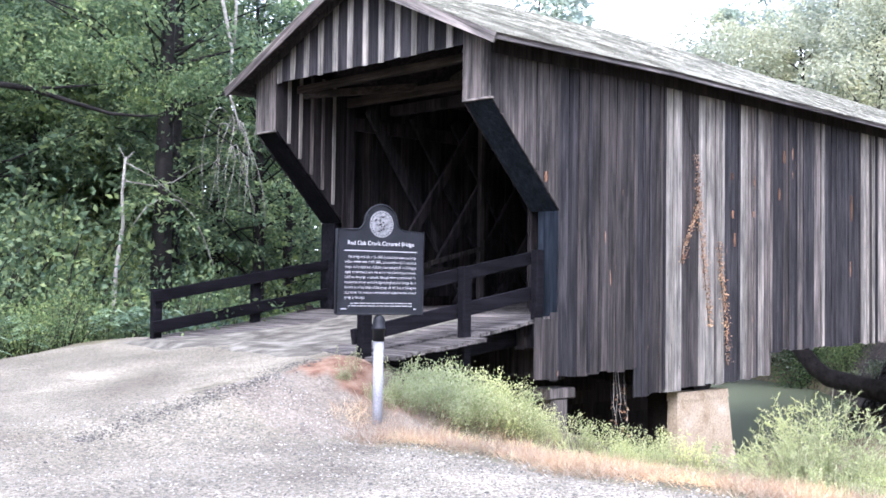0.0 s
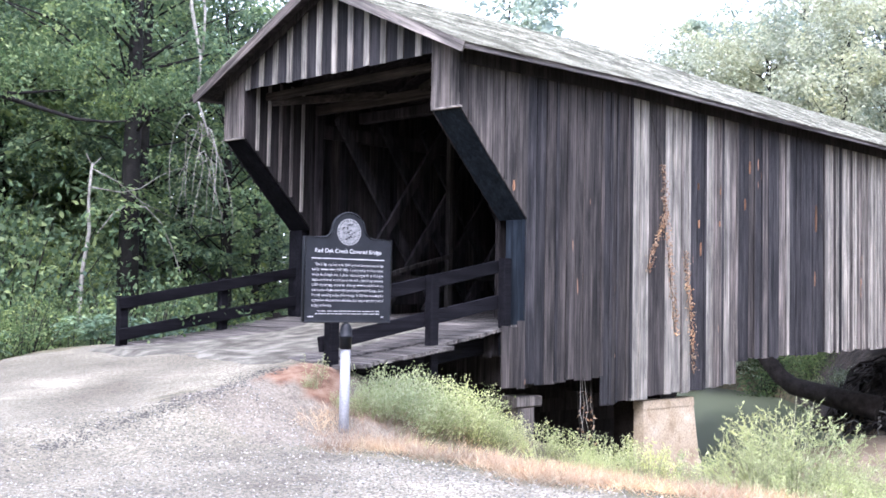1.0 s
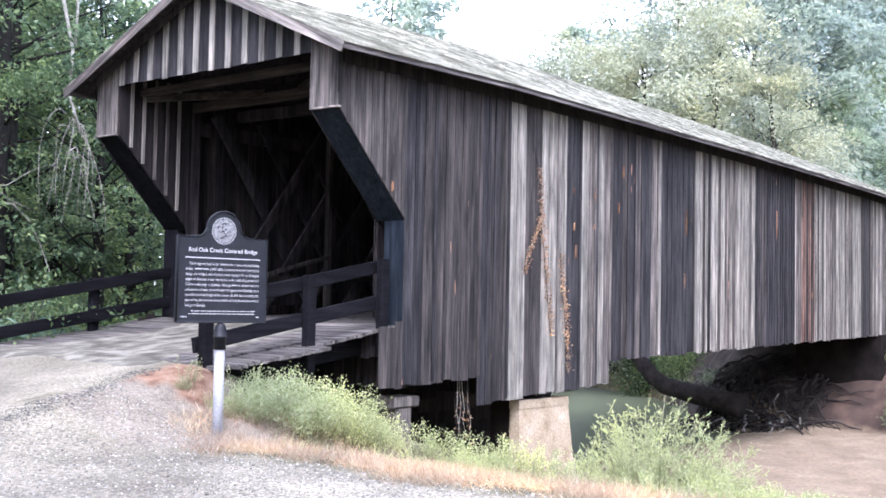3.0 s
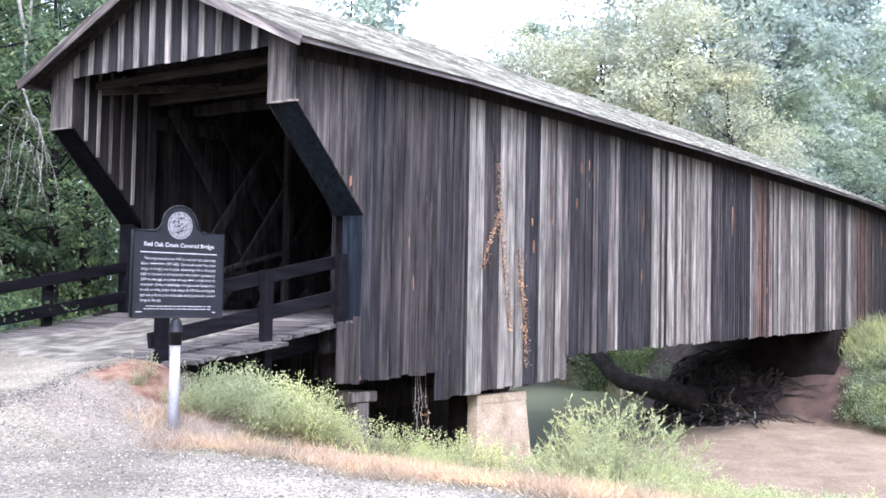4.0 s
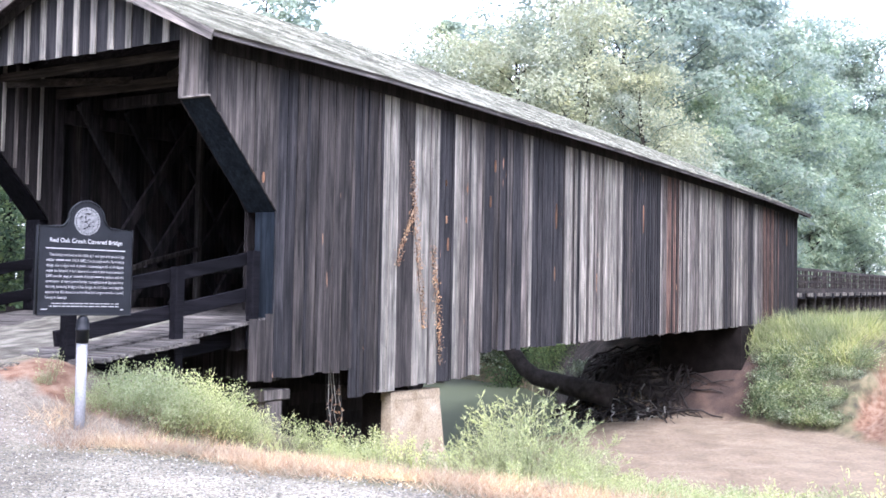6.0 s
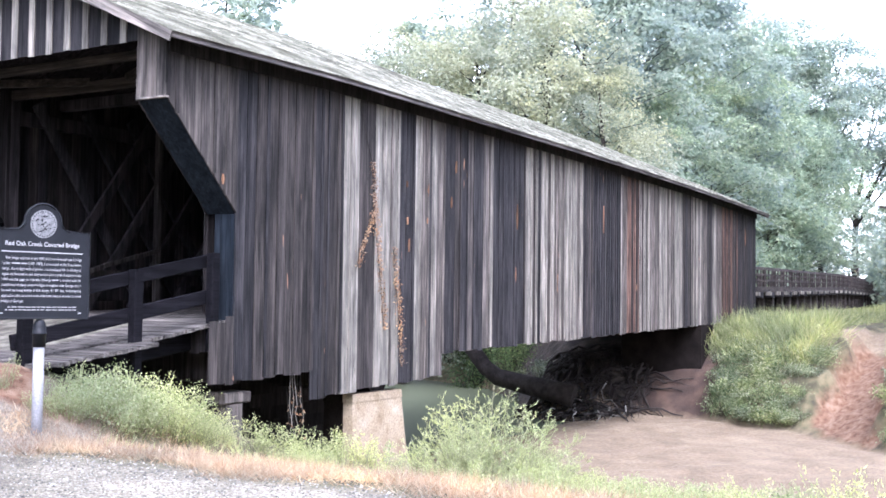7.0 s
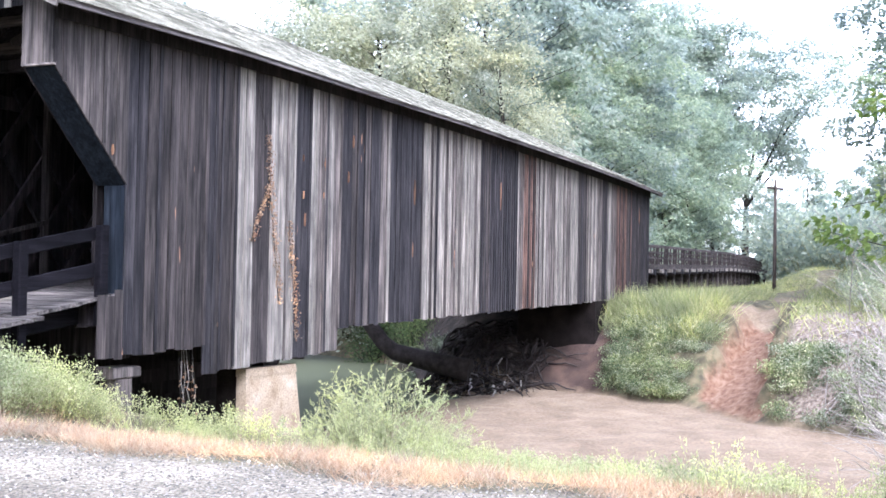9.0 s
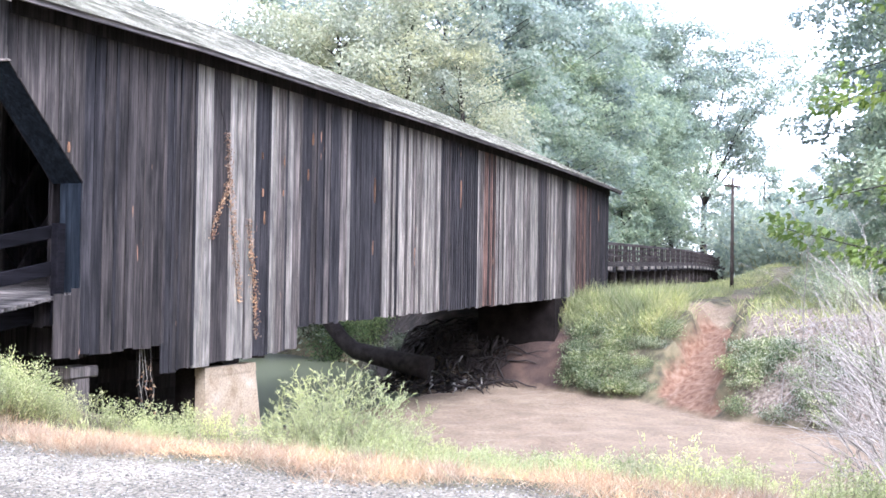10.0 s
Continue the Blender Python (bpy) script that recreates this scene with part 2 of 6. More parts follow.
def beam(name, a, b, w, h, mat, parent=None, up=(0, 0, 1), label=""):
    """A squared timber from a to b; w across, h along up; edges slightly rounded."""
    a, b = Vector(a), Vector(b)
    d = (b - a).normalized()
    s = d.cross(Vector(up)).normalized()
    u = s.cross(d)
    c = min(w, h) * 0.12
    prof = [(-w / 2 + c, -h / 2), (w / 2 - c, -h / 2), (w / 2, -h / 2 + c), (w / 2, h / 2 - c), (w / 2 - c, h / 2), (-w / 2 + c, h / 2), (-w / 2, h / 2 - c), (-w / 2, -h / 2 + c)]
    vs = [p + s * x + u * y for p in (a, b) for x, y in prof]
    fs = [tuple(range(7, -1, -1)), tuple(range(8, 16))] + [(i, (i + 1) % 8, 8 + (i + 1) % 8, 8 + i) for i in range(8)]
    ob = new(name, link_mesh(name, vs, fs, mat))
    ob.parent = parent
    if label:
        ob["label"] = label
    return ob


def tube_data(paths, sides=6):
    """Vertices and faces of tapered round limbs; each path is a list of (point, radius)."""
    vs, fs = [], []
    for path in paths:
        base = len(vs)
        for i, (p, r) in enumerate(path):
            p = Vector(p)
            d = (Vector(path[min(i + 1, len(path) - 1)][0]) - Vector(path[max(i - 1, 0)][0])).normalized()
            s = d.orthogonal().normalized()
            u = d.cross(s)
            vs += [p + (s * math.cos(k * math.tau / sides) + u * math.sin(k * math.tau / sides)) * r for k in range(sides)]
        for i in range(len(path) - 1):
            for k in range(sides):
                a, b = base + i * sides + k, base + i * sides + (k + 1) % sides
                fs.append((a, b, b + sides, a + sides))
        fs.append(tuple(base + (len(path) - 1) * sides + k for k in range(sides)))
        fs.append(tuple(base + k for k in reversed(range(sides))))
    return vs, fs


def tubes(name, paths, mat, parent=None, sides=6, label=""):
    ob = new(name, link_mesh(name, *tube_data(paths, sides), mat))
    for p in ob.data.polygons:
        p.use_smooth = len(p.vertices) == 4
    ob.parent = parent
    if label:
        ob["label"] = label
    return ob


def thing(name, label, category, group="", kind="", at=(0, 0, 0)):
    ob = tagged(new(name), label, category, group, kind)
    ob.location = at
    ob.empty_display_size = 0.1
    return ob


def leaf_mesh(name, pts, dirs, length, width, mat, rng, droop=0.0, level=0.0):
    """Many single leaves, each a folded four-cornered blade, at points, growing along dirs."""
    n = len(pts)
    d = dirs / np.linalg.norm(dirs, axis=1, keepdims=True)
    d[:, 2] -= droop
    d /= np.linalg.norm(d, axis=1, keepdims=True)
    side = np.cross(d, rng.normal(size=(n, 3)) + np.array([0, 0, level * 2.5]))
    side /= np.linalg.norm(side, axis=1, keepdims=True) + 1e-9
    nor = np.cross(side, d)
    ln = length * rng.uniform(0.6, 1.3, (n, 1))
    wd = width * rng.uniform(0.7, 1.2, (n, 1))
    a = pts
    mid = pts + d * ln * 0.45 + nor * wd * 0.12
    v = np.stack([a, mid + side * wd / 2, pts + d * ln - nor * wd * 0.2, mid - side * wd / 2], 1).reshape(-1, 3)
    me = bpy.data.meshes.new(name)
    me.vertices.add(4 * n)
    me.vertices.foreach_set("co", v.astype(np.float32).ravel())
    me.loops.add(4 * n)
    me.loops.foreach_set("vertex_index", np.arange(4 * n, dtype=np.int32))
    me.polygons.add(n)
    me.polygons.foreach_set("loop_start", np.arange(0, 4 * n, 4, dtype=np.int32))
    me.update()
    me.validate()
    me.materials.append(mat)
    return me


# ---- ground ----
def step(a, b, v):
    s = np.clip((np.asarray(v, float) - a) / (b - a), 0, 1)
    return s * s * (3 - 2 * s)


def bank_foot(y):
    return np.interp(y, [-30, -20, -10, -6.75, -4.6, -0.8, 6, 14, 30], [6, 11.5, 17.3, 19.2, 21.8, 24.2, 25.3, 36, 42])


def gully(x, y):
    wander = 0.16 * np.sin(2.7 * x) + 0.09 * np.sin(6.1 * x + 1.0)
    half = np.interp(x, [20, 27], [1.15, 0.75])
    return step(half + 0.3, half - 0.3, np.abs(y + 5.72 + wander))


def road_z(x):
    return np.interp(x, [-40, -14, -8, -4.7, -2.9, -2.4, -1.0], [0.0, 0.05, 0.2, 0.52, 0.79, 0.872, 0.86])


def ground_z(x, y):
    x, y = np.asarray(x, float), np.asarray(y, float)
    up = 0.06 + (road_z(x) - 0.06) * step(-1.7, 0.25, y)
    up = up - 0.5 * step(6.7, 9.5, y)
    bed = -2.05 - 0.7 * step(1.0, 7.0, y)
    west = np.interp(y, [-2.0, -1.2, 0.0, 0.6], [-3.4, -2.6, -2.5, -2.0])
    q = np.clip((x - west) / 11.5, 0, 1)
    drop = 0.5 * step(west, west + 12.0, x) + 0.5 * q * (2 - q)
    z = up + (bed - up) * drop
    e = x - bank_foot(y)
    rise = np.interp(e, [0, 1.5, 4.0, 8.0, 25.0], [0, 0.5, 0.93, 1.02, 1.16])
    slope = np.interp(e, [0, 7.0, 10.0, 25.0], [0, 0.72, 1.0, 1.16])
    g = gully(x, y)
    z = z + (0.9 - bed) * (rise * (1 - g) + slope * g)
    rough = 0.05 * np.sin(1.7 * x + 0.6 * y) * np.sin(1.3 * y - 0.4 * x) + 0.03 * np.sin(4.1 * x + 1.0) * np.sin(3.7 * y)
    soft = 1 - step(-2.0, -4.0, x) * 0.8
    z = z + 1.25 * np.exp(-(((x - 25.3) / 1.3) ** 2) - ((y - 4.4) / 1.8) ** 2) 
    z = z + 1.9 * step(13.5, 17.5, y) * step(3, 8, x) * step(33, 28, x)
    z = z + 1.45 * step(45, 66, x) * step(0.0, -3.5, y)
    clods = g * step(0, 1, e) * step(10, 7, e) * (0.05 * np.sin(7.1 * x + 2 * y) * np.sin(6.3 * y - x) + 0.03 * np.sin(11.3 * x) * np.sin(12.1 * y + 0.6))
    return z + rough * soft + clods


def ground_sheet():
    xs = np.concatenate([np.arange(-400, -40, 40), np.arange(-40, -14, 2), np.arange(-14, 18, 0.25), np.arange(18, 30, 0.15), np.arange(30, 34, 0.25), np.arange(34, 70, 2), np.arange(70, 460, 40)])
    ys = np.concatenate([np.arange(-400, -40, 40), np.arange(-40, -16, 2), np.arange(-16, 14, 0.25), np.arange(14, 60, 2), np.arange(60, 460, 40)])
    X, Y = np.meshgrid(xs, ys)
    Z = ground_z(X, Y)
    n, k = X.shape
    i = np.arange((n - 1) * k).reshape(n - 1, k)[:, :-1].ravel()
    ob = new("ground", link_mesh("ground", np.stack([X, Y, Z], -1).reshape(-1, 3).tolist(), np.stack([i, i + 1, i + k + 1, i + k], 1).tolist(), None))
    ob.data.materials.clear()
    for p in ob.data.polygons:
        p.use_smooth = True
    wob = 0.35 * np.sin(2.3 * Y + 0.7) + 0.2 * np.sin(5.1 * Y)
    gravel = step(-3.55, -4.35, X + 0.25 * wob) * step(0.6, -0.5, Y) + step(0.2, 0.6, Y + 0.2 * np.sin(3 * X)) * step(7.0, 6.5, Y + 0.2 * np.sin(2 * X)) * step(-1.2, -2.0, X)
    gravel = np.clip(np.maximum(gravel, step(-4.1, -5.0, X + wob * 0.3) * step(7.0, 6.5, Y)), 0, 1)
    clay = step(1.7, 0.4, np.hypot((X + 2.75 + 0.2 * np.sin(7 * Y)) / 0.5, (Y - 0.05 + 0.16 * np.sin(6 * X)) / 0.42)) + 0.62 * step(0.5, 0.15, np.abs(X + 2.95 + 0.35 * (Y + 0.2) + 0.1 * np.sin(9 * Y))) * step(-1.5, -0.9, Y) * step(0.3, -0.1, Y) + gully(X, Y) * step(-0.5, 0.8, X - bank_foot(Y)) * step(7.6, 6.8, X - bank_foot(Y))
    under = step(-0.8, 0.6, Y) * step(8.0, 6.5, Y) * step(8, 12, X) * step(23.5, 22.0, X)
    sand = step(7.2, 9.4, X + 0.5 * wob) * step(0.5, -0.4, X - bank_foot(Y)) + under + 1.0 * step(1.5, 0.5, np.abs(Y + 5.2 + 0.4 * np.sin(X * 0.4))) * np.maximum(step(26.3, 27.2, X) * step(31, 30, X), step(34, 35, X) * step(39, 37, X))
    att = ob.data.color_attributes.new("cover", "FLOAT_COLOR", "POINT")
    dirt = step(-5.4, -4.2, X) * step(-1.9, -2.5, X) * step(-1.9, -1.2, Y) * step(0.8, 0.2, Y)
    gravel = gravel * (1 - 0.75 * np.clip(dirt, 0, 1))
    rgba = np.stack([gravel, np.clip(clay, 0, 1), np.clip(sand, 0, 1), np.clip(dirt, 0, 1)], -1).astype(np.float32)
    att.data.foreach_set("color", rgba.ravel())
    e = X - bank_foot(Y)
    mud = step(-0.9, 0.2, e + 0.4 * wob) * step(0.8, 2.2, Y + 0.3 * wob) * step(36, 32, X) * step(12, 9.5, Y)
    # Red dirt by the far pier, darkened for the shade under the bridge.
    red = step(-0.8, 0.3, e + 0.3 * wob) * step(-1.5, -0.5, Y) * step(2.6, 1.4, Y) * step(33, 29, X)
    litter = step(-0.1, 0.5, e) * step(9, 6, e) * step(-7.0, -7.6, Y)
    att = ob.data.color_attributes.new("bank", "FLOAT_COLOR", "POINT")
    rgba = np.stack([np.clip(mud, 0, 1), np.clip(red, 0, 1), np.clip(litter, 0, 1), np.zeros_like(mud)], -1).astype(np.float32)
    att.data.foreach_set("color", rgba.ravel())
    return ob


def ground_material():
    m, n, l, b = material("earth_gravel_and_sand", 0.95)
    pos = n.new("ShaderNodeNewGeometry")
    att = n.new("ShaderNodeAttribute")
    att.attribute_name = "cover"
    sep = n.new("ShaderNodeSeparateColor")
    l.new(att.outputs["Color"], sep.inputs[0])

    def noisy(scale, detail, stops):
        t = n.new("ShaderNodeTexNoise")
        t.inputs["Scale"].default_value, t.inputs["Detail"].default_value = scale, detail
        l.new(pos.outputs["Position"], t.inputs["Vector"])
        r = ramp(n, stops)
        l.new(t.outputs["Fac"], r.inputs[0])
        return r.outputs[0], t.outputs["Fac"]

    vor = n.new("ShaderNodeTexVoronoi")
    vor.inputs["Scale"].default_value = 42
    l.new(pos.outputs["Position"], vor.inputs["Vector"])
    stones = ramp(n, [(0.0, (0.068, 0.061, 0.048)), (0.3, (0.134, 0.123, 0.095)), (0.6, (0.19, 0.176, 0.138)), (1.0, (0.285, 0.268, 0.214))])
    cell = n.new("ShaderNodeSeparateColor")
    l.new(vor.outputs["Color"], cell.inputs[0])
    l.new(cell.outputs[0], stones.inputs[0])
    patch, _ = noisy(0.55, 6, [(0.36, (0.72, 0.67, 0.61)), (0.48, (0.95, 0.92, 0.86)), (0.58, (1.2, 1.17, 1.1)), (0.68, (1.65, 1.61, 1.52))])
    # fines packed in worn bands and towards the bridge hide the single stones
    fines, _ = noisy(34.0, 10, [(0.36, (0.07, 0.062, 0.046)), (0.5, (0.172, 0.158, 0.118)), (0.63, (0.3, 0.283, 0.222))])
    xyz = n.new("ShaderNodeSeparateXYZ")
    l.new(pos.outputs["Position"], xyz.inputs[0])
    near = n.new("ShaderNodeMapRange")
    near.inputs[1].default_value, near.inputs[2].default_value, near.inputs[3].default_value, near.inputs[4].default_value = -3.5, 1.0, 0.0, 0.5
    l.new(xyz.outputs[1], near.inputs[0])
    worn, _ = noisy(0.33, 5, [(0.5, (0.0, 0.0, 0.0)), (0.62, (0.6, 0.6, 0.6))])
    mx = n.new("ShaderNodeMath")
    mx.operation = "MAXIMUM"
    l.new(worn, mx.inputs[0])
    l.new(near.outputs[0], mx.inputs[1])
    base = mix(n, l, mx.outputs[0], stones.outputs[0], fines)
    gravel = mix(n, l, 1.0, base, patch, "MULTIPLY")
    soil, soil_h = noisy(2.5, 8, [(0.32, (0.05, 0.042, 0.025)), (0.5, (0.11, 0.1, 0.05)), (0.68, (0.2, 0.16, 0.09))])
    clay, _ = noisy(6.0, 10, [(0.34, (0.118, 0.06, 0.033)), (0.43, (0.17, 0.09, 0.051)), (0.54, (0.215, 0.126, 0.077)), (0.66, (0.262, 0.174, 0.118))])
    dirt, _ = noisy(2.0, 9, [(0.3, (0.095, 0.066, 0.044)), (0.5, (0.17, 0.13, 0.092)), (0.7, (0.24, 0.197, 0.148))])
    sand, _ = noisy(1.1, 12, [(0.3, (0.175, 0.129, 0.082)), (0.42, (0.206, 0.153, 0.099)), (0.55, (0.232, 0.177, 0.116)), (0.72, (0.278, 0.218, 0.147))])
    grit, _ = noisy(11.0, 8, [(0.3, (0.74, 0.73, 0.72)), (0.7, (1.26, 1.26, 1.25))])
    sand = mix(n, l, 1.0, sand, grit, "MULTIPLY")
    edge = n.new("ShaderNodeTexNoise")
    edge.inputs["Scale"].default_value, edge.inputs["Detail"].default_value = 5, 6
    l.new(pos.outputs["Position"], edge.inputs["Vector"])

    def masked(sock):
        a = n.new("ShaderNodeMath")
        a.operation = "MULTIPLY_ADD"
        l.new(sock, a.inputs[0])
        a.inputs[1].default_value = 1.8
        s = n.new("ShaderNodeMath")
        s.operation = "SUBTRACT"
        l.new(edge.outputs["Fac"], s.inputs[0])
        s.inputs[1].default_value = 0.9
        l.new(s.outputs[0], a.inputs[2])
        c = n.new("ShaderNodeClamp")
        l.new(a.outputs[0], c.inputs[0])
        return c.outputs[0]

    mud, _ = noisy(1.8, 9, [(0.3, (0.024, 0.018, 0.014)), (0.5, (0.05, 0.038, 0.03)), (0.7, (0.1, 0.075, 0.06))])
    # Reddish dirt with the bridge's shade put into its dark tones.
    red, _ = noisy(1.5, 9, [(0.3, (0.03, 0.018, 0.012)), (0.5, (0.055, 0.033, 0.023)), (0.7, (0.095, 0.058, 0.04))])
    litter, _ = noisy(9.0, 9, [(0.33, (0.075, 0.056, 0.04)), (0.5, (0.19, 0.15, 0.112)), (0.67, (0.33, 0.28, 0.22))])
    att2 = n.new("ShaderNodeAttribute")
    att2.attribute_name = "bank"
    sep2 = n.new("ShaderNodeSeparateColor")
    l.new(att2.outputs["Color"], sep2.inputs[0])
    c = mix(n, l, masked(sep2.outputs[2]), soil, litter)
    c = mix(n, l, masked(sep2.outputs[0]), c, mud)
    c = mix(n, l, masked(sep2.outputs[1]), c, red)
    c = mix(n, l, masked(sep.outputs[2]), c, sand)
    pebbly = mix(n, l, 0.55, dirt, stones.outputs[0])
    c = mix(n, l, masked(att.outputs["Alpha"]), c, pebbly)
    c = mix(n, l, masked(sep.outputs[0]), c, gravel)
    c = mix(n, l, masked(sep.outputs[1]), c, clay)
    l.new(c, b.inputs["Base Color"])
    h = n.new("ShaderNodeMath")
    h.operation = "ADD"
    l.new(vor.outputs["Distance"], h.inputs[0])
    l.new(soil_h, h.inputs[1])
    bump = n.new("ShaderNodeBump")
    bump.inputs["Strength"].default_value, bump.inputs["Distance"].default_value = 0.9, 0.03
    l.new(h.outputs[0], bump.inputs["Height"])
    l.new(bump.outputs[0], b.inputs["Normal"])
    return m


ground = tagged(ground_sheet(), "pale gravel pull-off, clay banks and sandy creek bed", "ground", kind="structure")
ground.data.materials.append(ground_material())

wm, wnn, wll, wb = material("still_green_water", 0.55)
wb.inputs["Base Color"].default_value = (0.088, 0.1, 0.062, 1)
wb.inputs["Specular IOR Level"].default_value = 0.1
wt = wnn.new("ShaderNodeTexNoise")
wt.inputs["Scale"].default_value = 3
wbp = wnn.new("ShaderNodeBump")
wbp.inputs["Strength"].default_value, wbp.inputs["Distance"].default_value = 0.08, 0.02
wll.new(wt.outputs["Fac"], wbp.inputs["Height"])
wll.new(wbp.outputs[0], wb.inputs["Normal"])
water = tagged(new("water", link_mesh("water", [(2, 1, -2.3), (48, 1, -2.3), (48, 60, -2.3), (2, 60, -2.3)], [(0, 1, 2, 3)], wm)), "still green creek water under the bridge", "water", kind="structure")

# ---- covered bridge ----
WIDTH, LENGTH, MID = 6.15, 33.7, 3.07
ROOF_X = [-0.38, 4, 8, 14, 20, 24, 29, 34.05]
EAVE_Z = [5.56, 5.66, 5.66, 5.67, 5.64, 5.61, 5.54, 5.42]
RIDGE_Z = [7.12, 7.3, 7.4, 7.34, 7.3, 7.26, 7.14, 7.0]


def eave_z(x):
    return float(np.interp(x, ROOF_X, EAVE_Z))


def ridge_z(x):
    return float(np.interp(x, ROOF_X, RIDGE_Z))


def roof_z(x, y):
    """Underside of the roof boards."""
    f = abs(y - MID) / 3.5
    return ridge_z(x) + (eave_z(x) - ridge_z(x)) * f


def deck_z(x):
    return float(np.interp(x, [-2.4, -0.3, 1.5, 8, 20, 34], [0.86, 1.11, 1.4, 1.62, 1.92, 2.2]))


bridge = thing("covered_bridge", "long weathered grey timber covered bridge with shingled gable roof", "covered bridge")
rng = random.Random(4)


# weathering along the siding: where each stretch ends, and its look
BANDS = [(1.63, "brown"), (3.4, "brown"), (4.53, "dusk"), (5.1, "light"), (5.64, "dark"), (6.45, "light"), (7.02, "dark"), (7.6, "light"), (7.76, "dark"), (8.25, "light"),
         (8.96, "dark"), (9.6, "brown"), (10.05, "dark"), (10.52, "light"), (12.15, "dark"), (12.83, "light"), (13.01, "dark"), (15.69, "silver"), (18.49, "dark"),
         (18.98, "light"), (20.03, "red"), (24.25, "silver"), (25.11, "dark"), (26.94, "silver"), (27.63, "dark"), (28.35, "light"), (30.89, "rust"), (33.7, "dusk")]
LOOKS = {"brown": (WOOD_BROWN, WOOD_BROWN, WOOD_DUN, WOOD_DARK), "dusk": (WOOD_DARK, WOOD_BROWN), "dark": (WOOD_DARK, WOOD_DARK, WOOD_DARK, WOOD_BROWN), "light": (WOOD_LIGHT, WOOD_LIGHT, WOOD_MID),
         "silver": (WOOD_LIGHT, WOOD_LIGHT, WOOD_MID, WOOD_LIGHT), "red": (WOOD_RED, WOOD_BROWN), "rust": (WOOD_RED, WOOD_RED, WOOD_MID, WOOD_BROWN)}


def band(x):
    for end, look_ in BANDS:
        if x < end:
            return end, look_
    return LENGTH, "dusk"


def tone(x):
    """Which weathering a siding board at x shows."""
    return rng.choice(LOOKS[band(x)[1]])


def siding_bottom(x):
    if x < 3.46:
        return 0.40 + 0.025 * x
    if x < 8.05:
        return 0.0 + 0.045 * (x - 3.46)
    if x < 29.6:
        return 0.66 + 0.0195 * (x - 8.05)
    if x < 30.5:
        return 0.72
    return 0.98


def board_span(x):
    """Lower and upper ends of the siding at x, the portal's slanted cut taken off."""
    z1 = roof_z(x, 0.0) - 0.02
    return (4.74 - x * 1.0 if x < 1.63 else siding_bottom(x)), z1


